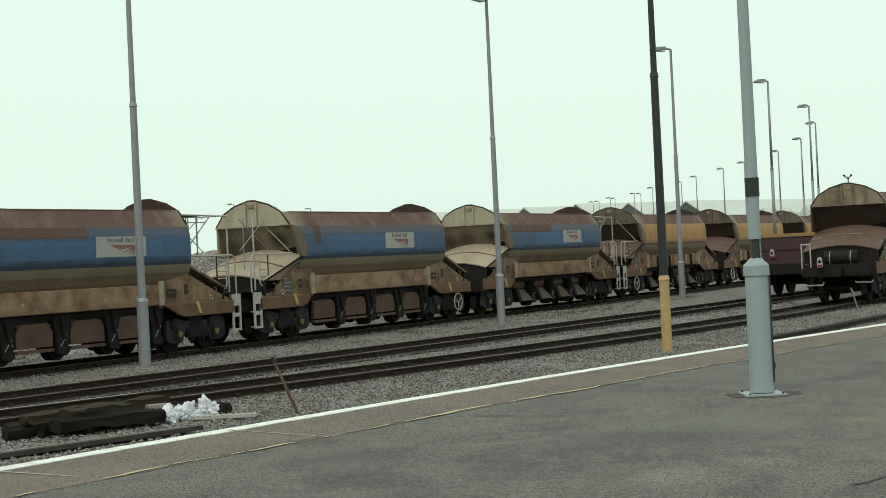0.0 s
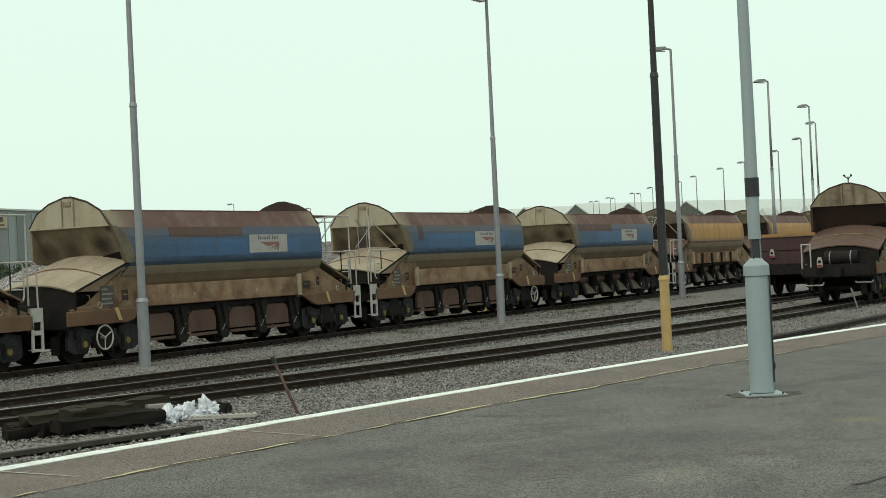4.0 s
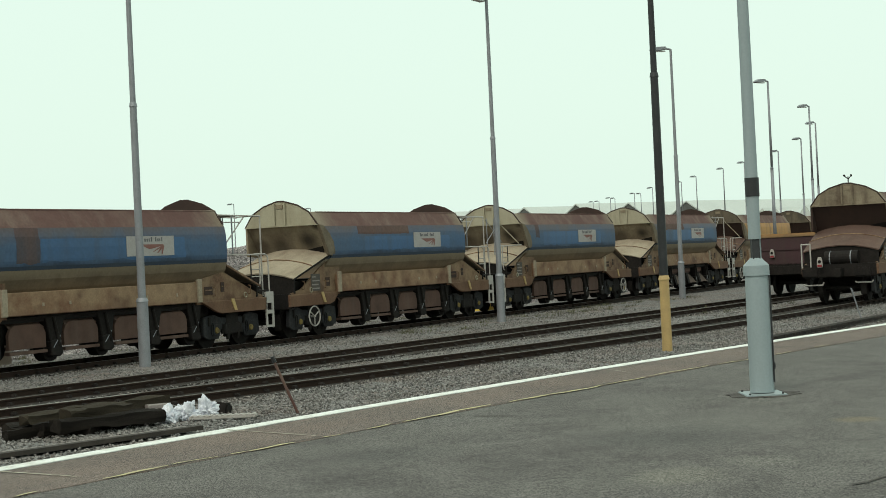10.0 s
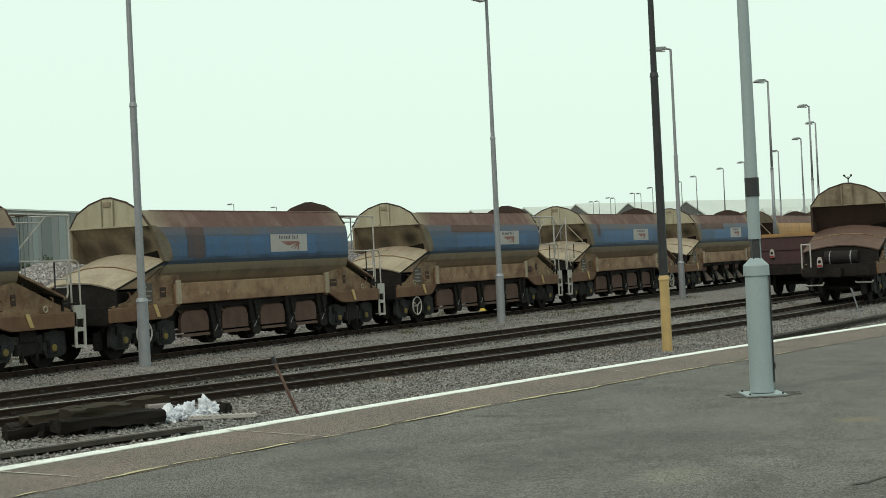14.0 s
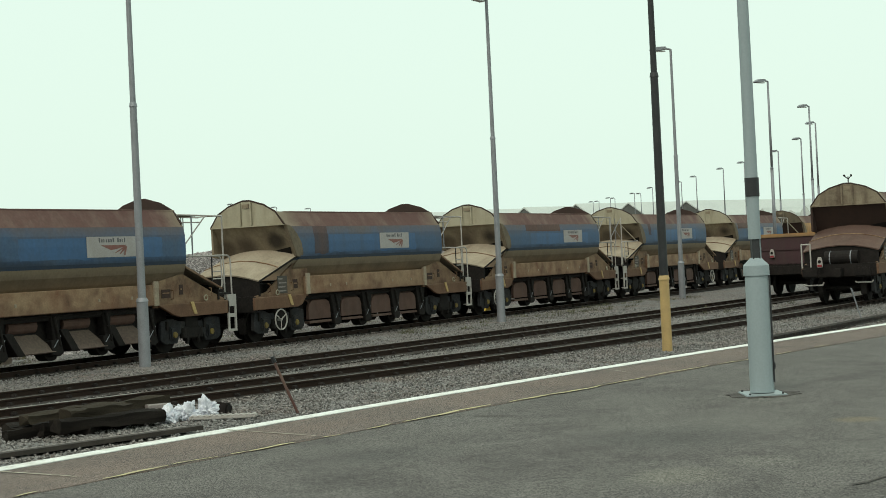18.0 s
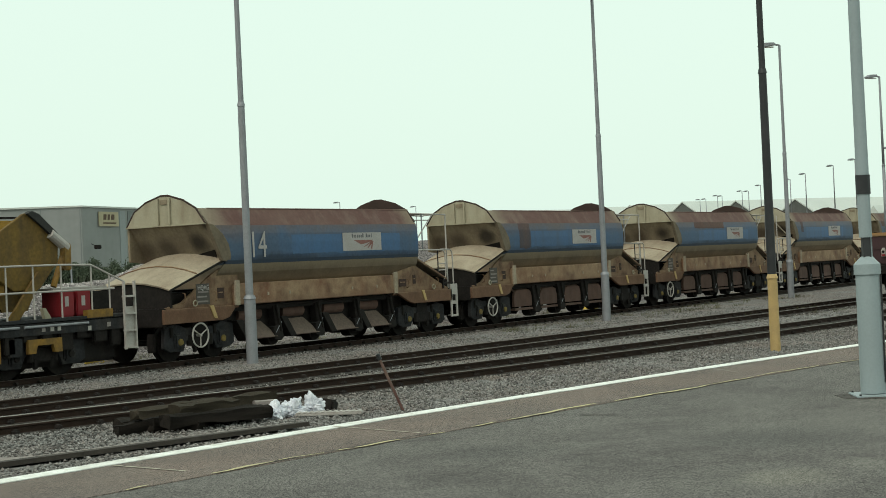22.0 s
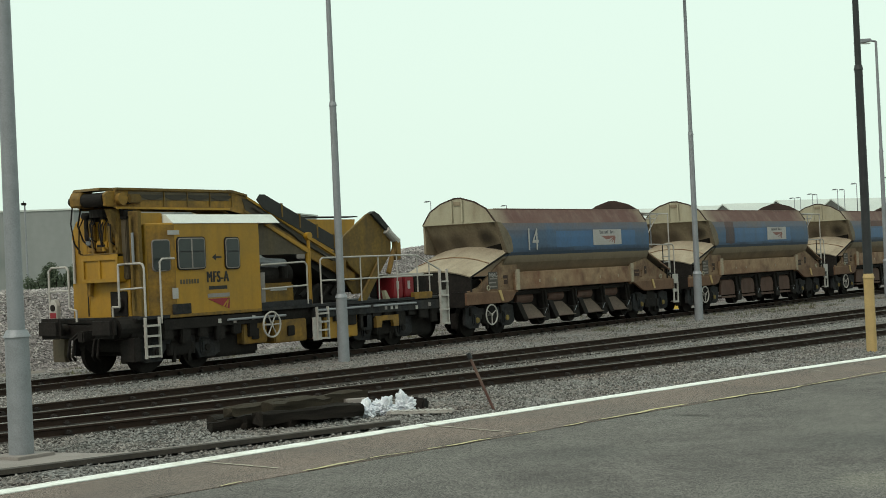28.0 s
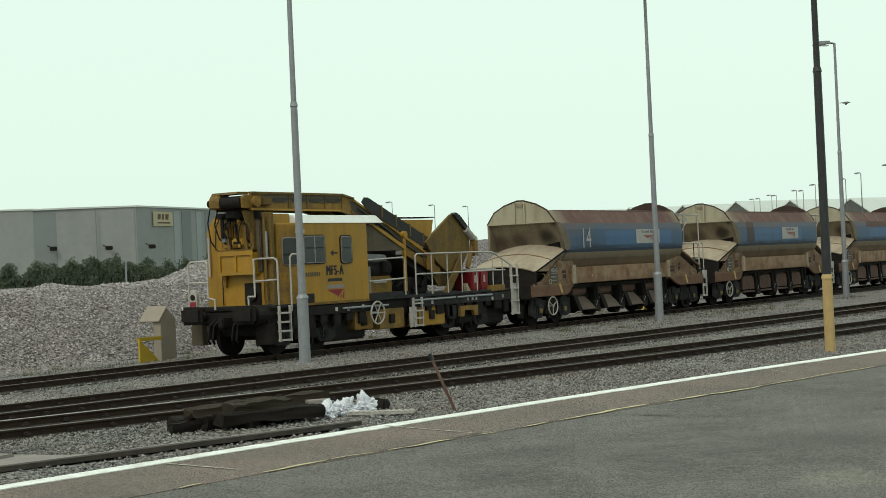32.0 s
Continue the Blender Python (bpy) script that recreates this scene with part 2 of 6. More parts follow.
CHEEK = mat("dusty_olive_edge", (.165, .128, .088), .85, second=(.09, .068, .048), scale=1.8, amount=.7, grain=18, grain_amount=.15, bump=.05, streak=(.2, .155, .105), streak_amount=.5)
HOODBROWN = mat("brown_plate", (.085, .064, .04), .7, second=(.05, .036, .024), scale=1.2, amount=.7, grain=14, grain_amount=.15, bump=.05, streak=(.12, .085, .035), streak_amount=.4)
GREASE = mat("brown_grease", (.034, .026, .018), .7, second=(.02, .016, .012), scale=3, amount=.6, bump=.06, streak=(.06, .042, .02), streak_amount=.4)
WEED = mat("dry_weed", (.085, .088, .045), .9, second=(.13, .105, .06), scale=2, amount=.7, island=.4)
CHUTE = mat("red_oxide_chute", (0.110, 0.059, 0.044), .85, second=(0.058, 0.030, 0.024), scale=1.4, amount=.8, bump=.08, streak=(0.125, 0.082, 0.065), streak_amount=.4)
CHUTE_DUST = mat("dust_grey_chute", (.128, .09, .071), .85, second=(.08, .048, .038), scale=1.6, amount=.7, grain=18, grain_amount=.2, bump=.06, streak=(.12, .09, .07), streak_amount=.4)
GRIME = mat("black_grime", (.0122, .0098, .0090), .75, second=(.024, .0188, .0162), scale=3, amount=.6, grain=18, grain_amount=.25, bump=.12, spec=.16)
BOGIE = mat("bogie_grey", (.029, .0285, .031), .75, second=(.0125, .0105, .0100), scale=3, amount=.7, grain=18, grain_amount=.25, bump=.12, spec=.14, streak=(.06, .05, .042), streak_amount=.4)
OCHRE = mat("ochre_axle_cap", (.20, .135, .03), .8, second=(.07, .05, .03), scale=9, amount=.7)
OFFWHITE = mat("offwhite_paint", (0.391, 0.359, 0.336), .6, second=(0.265, 0.223, 0.186), scale=6, amount=.5, bump=.03)
SIGNWHITE = mat("sign_white", (0.378, 0.347, 0.336), .7, second=(0.302, 0.265, 0.240), scale=3, amount=.4)
SIGNRED = mat("sign_faded_red", (0.227, 0.094, 0.078), .7, second=(0.265, 0.165, 0.150), scale=8)
SIGNTEXT = mat("sign_dark_text", (.028, .027, .03), .7, second=(.05, .045, .04), scale=9, amount=.5, spec=.2)
LOGOTEXT = mat("faded_dark_text", (.11, .105, .12), .75, second=(.2, .18, .17), scale=8, amount=.6, spec=.2)
MYELLOW = mat("machine_yellow", (.340, .173, .011), .5, second=(.22, .13, .018), scale=1.4, amount=.5, grain=12, grain_amount=.06, bump=.03, streak=(.10, .06, .015), streak_amount=.35)
MYELLOW_DIRTY = mat("dirty_machine_yellow", (.235, .122, .014), .7, second=(.08, .05, .02), scale=2.2, amount=.75, grain=14, grain_amount=.2, bump=.06, streak=(.045, .03, .015), streak_amount=.55)
BELT = mat("rubber_belt", (.025, .024, .023), .85, second=(.05, .045, .04), scale=4)
ROOFWHITE = mat("cab_roof_white", (.62, .63, .60), .6, second=(.5, .5, .47), scale=2, amount=.5)
GLASS = mat("dark_glass", (.015, .018, .018), .1, spec=.4, second=(.03, .034, .031), scale=2.5, amount=.5, grain_amount=.02, bump=0)
RED = mat("red_paint", (0.21, 0.012, 0.018), .5, second=(0.189, 0.012, 0.012), scale=4)
MAROON = mat("maroon_paint", (0.05, 0.019, 0.023), .65, second=(0.038, 0.021, 0.02), scale=1.2, amount=.6, bump=.04, streak=(.05, .03, .025))
TIMBER = mat("tarred_timber", (0.012, 0.0098, 0.0085), .95, second=(0.034, 0.027, 0.022), scale=2, amount=.6, stretch=(.4, 3, 3), bump=.4, spec=.1)
BOARD = mat("weathered_board", (0.042, 0.033, 0.023), .95, second=(0.022, 0.017, 0.013), scale=2, amount=.8, stretch=(.4, 4, 4), bump=.4, spec=.15)
PLASTIC = mat("crumpled_white_plastic", (.66, .66, .70), .45, second=(.46, .48, .56), scale=9, amount=.8)
CLAD = mat("grey_cladding", (.245, .25, .245), .7, second=(.215, .222, .218), scale=.08, amount=.8, grain=1.2, grain_amount=.04, bump=0, streak=(.21, .215, .21), streak_scale=(.5, .5, .03))
PALE_CLAD = mat("pale_cladding", (.27, .29, .295), .7, second=(.235, .25, .255), scale=.1, amount=.6, bump=0)
CLAD_DARK = mat("dark_cladding", (.185, .20, .20), .75, scale=.1, amount=.3, bump=0)
PALE_ROOF = mat("pale_roof", (0.52, 0.54, 0.51), .7, second=(0.45, 0.47, 0.45), scale=.15, amount=.6, bump=0)
SLATE = mat("dark_gable", (.10, .10, .095), .8, scale=.5, amount=.4, bump=0)
LEAF = mat("leaf", (.078, .096, .066), .9, second=(.092, .108, .074), scale=.6, amount=.7, grain=9, grain_amount=.1, spec=.1)
BLOCK = mat("cream_stop_block", (0.269, 0.226, 0.184), .85, second=(0.204, 0.168, 0.137), scale=3, amount=.5, bump=.08)
SAFETY = mat("safety_yellow", (0.430, 0.291, 0.026), .6, second=(0.347, 0.233, 0.033), scale=5, amount=.4)
GULL_GREY = mat("gull_grey", (.16, .16, .17), .8)
SIGNCREAM = mat("sign_cream", (.42, .36, .24), .7, scale=.5, amount=.3, bump=0)
SIGNBROWN = mat("sign_brown", (.10, .06, .04), .7, bump=0)
LENS = mat("lamp_lens", (.5, .5, .48), .3)

# ---- mesh helpers ----


def mesh_of(name, bm, material, smooth=False):
    me = bpy.data.meshes.new(name)
    bmesh.ops.recalc_face_normals(bm, faces=bm.faces)
    if smooth:
        for e in bm.edges:
            if len(e.link_faces) == 2 and e.calc_face_angle() > .6:
                e.smooth = False
    bm.to_mesh(me)
    bm.free()
    me.materials.append(material)
    if smooth:
        for p in me.polygons:
            p.use_smooth = True
    return me


def part(name, bm, material, parent=None, label="", smooth=False):
    ob = new(name, mesh_of(name, bm, material, smooth))
    if parent:
        ob.parent = parent
    if label:
        ob["label"] = label
    return ob


def thing(name, x, y, z, label, category, group="", kind="", rz=0):
    ob = new(name)
    ob.matrix_basis = pose(x, y, z, 0, 0, rz)
    return tagged(ob, label, category, group, kind)


def box(x0, x1, y0, y1, z0, z1, bevel=0.0, bm=None):
    b = bmesh.new()
    bmesh.ops.create_cube(b, size=1)
    for v in b.verts:
        v.co = ((x0 + x1) / 2 + v.co.x * (x1 - x0), (y0 + y1) / 2 + v.co.y * (y1 - y0), (z0 + z1) / 2 + v.co.z * (z1 - z0))
    if bevel:
        bmesh.ops.bevel(b, geom=b.edges[:], offset=bevel, segments=2, affect="EDGES", clamp_overlap=True)
    return into(bm, b)


def into(bm, b):
    if bm is None:
        return b
    me = bpy.data.meshes.new("piece")
    b.to_mesh(me)
    b.free()
    bm.from_mesh(me)
    bpy.data.meshes.remove(me)
    return bm


def prism(points, a, b, axis="y", bm=None, bevel=0.0):
    """A flat outline drawn out from a to b: points are (x, z) for axis y, (y, z) for axis x, (x, y) for axis z."""
    o = bmesh.new()

    def at(p, w):
        return {"y": (p[0], w, p[1]), "x": (w, p[0], p[1]), "z": (p[0], p[1], w)}[axis]
    lo, hi = [o.verts.new(at(p, a)) for p in points], [o.verts.new(at(p, b)) for p in points]
    o.faces.new(lo), o.faces.new(hi[::-1])
    for i in range(len(points)):
        j = (i + 1) % len(points)
        o.faces.new((lo[i], hi[i], hi[j], lo[j]))
    if bevel:
        bmesh.ops.recalc_face_normals(o, faces=o.faces)
        bmesh.ops.bevel(o, geom=o.edges[:], offset=bevel, segments=1, affect="EDGES", clamp_overlap=True)
    return into(bm, o)


def rod(a, b, r, r2=None, seg=10, bm=None):
    a, b = Vector(a), Vector(b)
    o = bmesh.new()
    bmesh.ops.create_cone(o, cap_ends=True, segments=seg, radius1=r, radius2=r if r2 is None else r2, depth=(b - a).length)
    q = Vector((0, 0, 1)).rotation_difference(b - a)
    for v in o.verts:
        v.co = q @ v.co + (a + b) / 2
    return into(bm, o)


def tube(points, r, bm=None, seg=8):
    bm = bm or bmesh.new()
    for a, b in zip(points, points[1:]):
        rod(a, b, r, seg=seg, bm=bm)
    for p in points[1:-1]:
        o = bmesh.new()
        bmesh.ops.create_icosphere(o, subdivisions=1, radius=r * 1.05)
        for v in o.verts:
            v.co = v.co + Vector(p)
        into(bm, o)
    return bm


def ring(center, radius, r, axis="y", seg=24, bm=None):
    """A closed hoop of round section."""
    o = bmesh.new()
    loops = []
    for i in range(seg):
        a = i * math.tau / seg
        row = []
        for k in range(6):
            b = k * math.tau / 6
            d, w = radius + r * math.cos(b), r * math.sin(b)
            u, v = math.cos(a) * d, math.sin(a) * d
            row.append(o.verts.new(Vector(center) + (Vector((u, w, v)) if axis == "y" else Vector((w, u, v)))))
        loops.append(row)
    for i in range(seg):
        r0, r1 = loops[i], loops[(i + 1) % seg]
        for k in range(6):
            o.faces.new((r0[k], r0[(k + 1) % 6], r1[(k + 1) % 6], r1[k]))
    return into(bm, o)


def loft(rows, bm=None, close=False, thick=0.0):
    """A sheet through rows of points, with thickness thick."""
    o = bmesh.new()
    grid = [[o.verts.new(p) for p in row] for row in rows]
    for r0, r1 in zip(grid, grid[1:]):
        n = len(r0)
        for i in range(n if close else n - 1):
            j = (i + 1) % n
            o.faces.new((r0[i], r0[j], r1[j], r1[i]))
    if thick:
        bmesh.ops.recalc_face_normals(o, faces=o.faces)
        bmesh.ops.solidify(o, geom=o.faces[:], thickness=thick)
    return into(bm, o)


def rounded(x0, x1, z0, z1, r):
    """Outline of a rectangle with round corners."""
    pts = []
    for cx, cz, a0 in ((x1 - r, z1 - r, 0), (x0 + r, z1 - r, 90), (x0 + r, z0 + r, 180), (x1 - r, z0 + r, 270)):
        pts += [(cx + r * math.cos(radians(a0 + k * 22.5)), cz + r * math.sin(radians(a0 + k * 22.5))) for k in range(5)]
    return pts


def write(name, text, size, material, parent, x, y, z, squeeze=1.0, label="", space=1.0):
    """Words on a face that looks towards -y."""
    c = bpy.data.curves.new(name, "FONT")
    c.body, c.size, c.extrude, c.space_character = text, size, .002, space
    t = new(name, c)
    dg = bpy.context.evaluated_depsgraph_get()
    me = bpy.data.meshes.new_from_object(t.evaluated_get(dg))
    bpy.data.objects.remove(t)
    me.materials.clear()
    me.materials.append(material)
    me.transform(pose(x, y, z, 90, 0, 0) @ Matrix.Diagonal((squeeze, 1, 1, 1)))
    ob = new(name, me)
    ob.parent = parent
    if label:
        ob["label"] = label
    return ob

# ---- setting: ground, tracks, platform ----


def edge_y(x):
    """The platform's edge."""
    if x < 5:
        return 7.43 - .101 * (x - 5)
    return 7.849 - .06497 * x - .0036 * x * x if x < 30 else 2.66 - .281 * (x - 30)


def b_y(x):
    """Centre of the middle track."""
    far = 23.415 - .1246 * x + .00055 * x * x if x < 62 else 17.804 - .054 * (x - 62)
    return (far if x > 15 else 21.67 - .108 * (x - 15)) - .75


def c_y(x):
    """Centre of the near track."""
    far = 23.534 - .34235 * x + .00288 * x * x if x < 46 else 13.88 - .036 * (x - 46)
    return (far if x > 15 else 19.05 - .256 * (x - 15)) - .75


def a_y(x):
    """Centre of the train's track."""
    return 26.05


def strip(xs, left, right, z, thick):
    return loft([[(x, left(x), z), (x, right(x), z)] for x in xs], thick=thick)


ground = part("ground", loft([[(x, y, -.17) for y in (-900, -60, -8, 8, 12, 20, 30, 45, 90, 400, 2500)]
                              for x in (-1500, -300, -60, 0, 10, 20, 40, 70, 120, 250, 600, 1500, 3500)]), EARTH)
tagged(ground, "pale trackside earth and grit around the sidings", "ground", kind="structure")


def ballast_bed():
    """Loose grey stone over the whole width of the yard, with a rough surface."""
    bm = bmesh.new()
    xs = [8 + i * .35 for i in range(130)] + [54 + i * 1.5 for i in range(70)]
    ys = [8.2 + i * .3 for i in range(75)]
    grid = []
    for x in xs:
        row = []
        for y in ys:
            z = -.135 + .05 * noise.noise((x * .8, y * .8, 3)) + .03 * noise.noise((x * 3.1, y * 3.1, 8))
            for f in (a_y, b_y, c_y):
                if abs(y - f(x)) < 1.7:
                    z = min(z, -.15)
            row.append(bm.verts.new((x, y - .05 * (x - 8) * (y < 12), z)))
        grid.append(row)
    for r0, r1 in zip(grid, grid[1:]):
        for i in range(len(ys) - 1):
            bm.faces.new((r0[i], r1[i], r1[i + 1], r0[i + 1]))
    return bm


tagged(part("ballast", ballast_bed(), BALLAST, smooth=True), "grey stone ballast spread between the sidings", "ballast", kind="stuff")



def scatter(name, count, place, low, high, label, seed, material=LOOSE):
    """Loose angular stones lying on a surface, each its own small solid."""
    rng = np.random.default_rng(seed)
    base = np.array([(1, 0, 0), (-1, 0, 0), (0, 1, 0), (0, -1, 0), (0, 0, 1), (0, 0, -1)], float)
    tri = np.array([(0, 2, 4), (2, 1, 4), (1, 3, 4), (3, 0, 4), (2, 0, 5), (1, 2, 5), (3, 1, 5), (0, 3, 5)])
    pos = place(rng, count)
    n = len(pos)
    a = rng.uniform(0, math.tau, n)
    size = rng.uniform(low, high, n)
    shape = base[None] * rng.uniform(.6, 1.25, (n, 6, 1)) + rng.uniform(-.3, .3, (n, 6, 3))
    ca, sa = np.cos(a)[:, None], np.sin(a)[:, None]
    x, y, z = shape[..., 0] * ca - shape[..., 1] * sa, shape[..., 0] * sa + shape[..., 1] * ca, shape[..., 2] * .8
    v = np.stack([x, y, z], -1) * size[:, None, None] + pos[:, None, :]
    f = (tri[None] + (np.arange(n) * 6)[:, None, None]).reshape(-1, 3)
    me = bpy.data.meshes.new(name)
    me.from_pydata(v.reshape(-1, 3).tolist(), [], f.tolist())
    me.materials.append(material)
    return tagged(new(name, me), label, "stones", kind="stuff")


def on_slab(x, y):
    """True where the bare concrete slab and the cable trough lie."""
    edge = 13.97 - .27 * (x - 14)
    slab_end = np.interp(y, (14.2, 14.95, 16.3, 16.6), (13.95, 13.3, 13.05, 12.9))
    return ((x < slab_end) & (y > edge + .2) & (y < 16.6)) | ((x < 17.2) & (y > edge - .2) & (y < edge + .03))


def between_tracks(rng, count):
    x = 11 + 44 * rng.random(count) ** 1.35
    y = 9.2 + rng.random(count) * 20.5
    keep = np.ones(count, bool)
    for f in (a_y, b_y, c_y):
        mid = np.array([f(u) for u in x])
        keep &= ~((y < mid + 1.0) & (y > mid - 1.15))
    keep &= ~on_slab(x, y)
    x, y = x[keep], y[keep]
    return np.stack([x, y, np.full(len(x), -.125) + rng.uniform(-.02, .02, len(x))], 1)


scatter("loose_stone", 110000, between_tracks, .012, .028, "loose angular grey ballast stones", 3)


def spilled(rng, count):
    x = 10 + 11 * rng.random(count) ** 1.1
    low = np.array([b_y(u) + 1.2 for u in x])
    top = np.array([a_y(u) - 1.35 for u in x])
    y = low + (top - low) * rng.random(count)
    keep = rng.random(count) > np.clip((x - 15) / 6, 0, 1)
    x, y = x[keep], y[keep]
    return np.stack([x, y, -.118 + rng.uniform(-.015, .02, len(x))], 1)


scatter("spilled_stone", 16000, spilled, .016, .032, "fresh pale ballast stones spilled beside the heap", 21, FRESH_STONE)


def by_platform(rng, count):
    x = 12 + 36 * rng.random(count) ** 1.2
    y = 9.0 + rng.random(count) * 9.5
    keep = np.array([v < c_y(u) - 1.2 for u, v in zip(x, y)])
    keep &= ~on_slab(x, y)
    keep &= (x > 17) | (y > 13.77 - .27 * (x - 14)) | (rng.random(count) < .3)
    x, y = x[keep], y[keep]
    return np.stack([x, y, np.full(len(x), -.12) + rng.uniform(-.02, .025, len(x))], 1)


scatter("platform_side_stone", 80000, by_platform, .015, .031, "coarse angular grey and brown ballast stones beside the platform", 9)
RAIL_SECTION = [(-.07, -.16), (.07, -.16), (.07, -.145), (.012, -.12), (.012, -.04), (.036, -.03), (.036, -.008)]
HEAD_SECTION = [(-.036, -.008), (.036, -.008), (.036, 0), (-.036, 0)]


def rail_run(center, xs, off, section):
    bm = bmesh.new()
    pts = section if section is HEAD_SECTION else [*section, *[(-u, v) for u, v in section[::-1] if abs(u) < .069]]
    rings = []
    for x in xs:
        dy = (center(x + .2) - center(x - .2)) / .4
        k = 1 / math.hypot(1, dy)
        rings.append([bm.verts.new((x - (off + u) * dy * k, center(x) + (off + u) * k, v)) for u, v in pts])
    for r0, r1 in zip(rings, rings[1:]):
        for i in range(len(pts)):
            j = (i + 1) % len(pts)
            bm.faces.new((r0[i], r0[j], r1[j], r1[i]))
    return bm


def railway(label, center, x0, x1, xs, group):
    track = thing("railway_track", 0, 0, 0, label, "railway track", group, "structure")
    part("trackbed", strip(xs, lambda x: center(x) + 1.12, lambda x: center(x) - 1.3, -.142, .02), DARK_STONE, track, "near-black ballast between the rails")
    for off in (-.753, .753):
        rail = part("rail", rail_run(center, xs, off, RAIL_SECTION), RAIL, track, "rusty flat-bottomed rail")
        if off > 0 and center is c_y:
            # near stretch of the near track's far rail: sky glint put into a brighter colour
            near = [x for x in xs if x < 22]
            part("running_surface", rail_run(center, near, off, HEAD_SECTION), BRIGHT_HEAD, rail, "rail top with the sky's glint in its colour")
            part("running_surface", rail_run(center, near[-1:] + [x for x in xs if x >= 22], off, HEAD_SECTION), RAILHEAD, rail, "dull worn rail top")
        else:
            part("running_surface", rail_run(center, xs, off, HEAD_SECTION), RAILHEAD, rail, "dull worn rail top")
    sleeper_mesh = mesh_of("sleeper", box(-.125, .125, -1.25, 1.25, -.24, -.128, .012), SLEEPER)
    chair_mesh = mesh_of("rail_chair", box(-.05, .05, -.12, .12, -.128, -.06, .02), CHAIR)
    x = x0
    while x < x1:
        turn = math.degrees(math.atan((center(x + .2) - center(x - .2)) / .4))
        s = new("sleeper", sleeper_mesh)
        s.parent, s.matrix_basis = track, pose(x, center(x), random.uniform(-.008, .004), 0, 0, turn + random.uniform(-1, 1))
        for off in (-.753, .753):
            c = new("rail_chair", chair_mesh)
            c.parent, c.matrix_basis = s, pose(0, off, 0)
        x += .68
    return track


# ---- platform ----
XS = [-14 + i for i in range(60)]
platform = part("platform", prism([(x, edge_y(x)) for x in XS] + [(45, -14), (-14, -14)], -.17, .9, "z"), ASPHALT)
tagged(platform, "grey patched asphalt station platform", "platform", kind="structure")
tagged(part("platform_border", strip(XS, lambda x: edge_y(x) - .20, lambda x: edge_y(x) - 1.18, .904, .004), TAN_ASPHALT),
       "brownish worn asphalt strip along the platform edge", "paving", kind="structure")
FINE_XS = [-14 + i * .12 for i in range(490)]
tagged(part("edge_line", strip(FINE_XS, lambda x: edge_y(x) + .005, lambda x: edge_y(x) - .158 + .026 * noise.noise((x * 1.9, 4, 0)) + .014 * noise.noise((x * 8, 9, 0)), .905, .006), WHITE_LINE),
       "white painted line along the platform edge", "line", kind="structure")


SAFETY_RUNS = ((4.2, 5.1, .012), (6.26, 6.45, .012), (6.93, 7.49, .022), (7.53, 7.9, .01), (8.02, 8.14, .014), (8.17, 8.62, .02), (8.9, 9.05, .012), (9.38, 9.7, .016), (9.84, 11.02, .027),
               (11.24, 12.7, .026), (12.74, 13.48, .017), (13.55, 14.75, .016), (14.9, 15.55, .014), (16.1, 16.5, .012), (17.2, 17.5, .012), (19.0, 20.2, .012))


def safety_line():
    """A thin worn yellow line, broken and a little wavy."""
    bm = bmesh.new()
    rng = random.Random(4)
    for x0, x1, full in SAFETY_RUNS:
        n = max(4, int((x1 - x0) / .07))
        rows = []
        for i in range(n + 1):
            u = x0 + (x1 - x0) * i / n
            w = full * (.25 + .75 * math.sin(math.pi * (i + .4) / (n + .8)) ** .5) * rng.uniform(.65, 1.15)
            mid = edge_y(u) - 1.17 + .03 * math.sin(u * 1.9) + .014 * math.sin(u * 6) + .008 * math.sin(u * 15)
            rows.append([(u, mid + w, .909), (u, mid - w, .909)])
        loft(rows, bm)
    return bm


tagged(part("safety_line", safety_line(), YELLOW_LINE), "thin faded yellow line, worn away in places", "line", kind="structure")

for (ax, ay), (bx, by) in (((7.06, 7.0), (6.97, 6.3)), ((9.23, 6.86), (8.97, 5.9)), ((14.3, 5.85), (13.96, 5.49)), ((5.2, 7.1), (5.05, 6.6))):
    bm = loft([[(ax + (bx - ax) * i / 12 + .011 + .006 * math.sin(i * 2.1), ay + (by - ay) * i / 12, .9095), (ax + (bx - ax) * i / 12 - .009, ay + (by - ay) * i / 12, .9095)] for i in range(13)])
    tagged(part("paint_scuff", bm, SCUFF), "faint pale painted line crossing the platform border", "line", kind="structure")
bm = bmesh.new()
for k in range(90):
    u = 3 + k * .25
    if noise.noise((u * .7, 3, 1)) > -.25:
        loft([[(u + i * .05, edge_y(u + i * .05) - 1.135 + .02 * noise.noise(((u + i * .05) * 2.2, 0, 5)) + q, .9085) for q in (.008, -.008)] for i in range(6)], bm)
tagged(part("pavement_joint", bm, KERB), "dark crack between the two asphalt surfaces", "joint", kind="structure")

for points in (((10.24, 5.3), (10.3, 5.14), (10.27, 4.98)), ((7.5, 1.83), (7.6, 1.77), (7.75, 1.74), (7.9, 1.66))):
    bm = loft([[(x + .012, y + .006, .9065), (x - .012, y - .006, .9065)] for x, y in points])
    tagged(part("asphalt_crack", bm, KERB), "short dark crack in the platform asphalt", "crack", kind="structure")
drain = thing("drain_channel", 0, 0, 0, "dark low channel beside the platform on the ballast", "drain", kind="structure")
part("channel_kerb", loft([[(33.5 + i * 1.6, 9.98 - i * .115 + w, -.06) for w in (0, -.26)] for i in range(12)], thick=.08), DARK_STONE, drain)

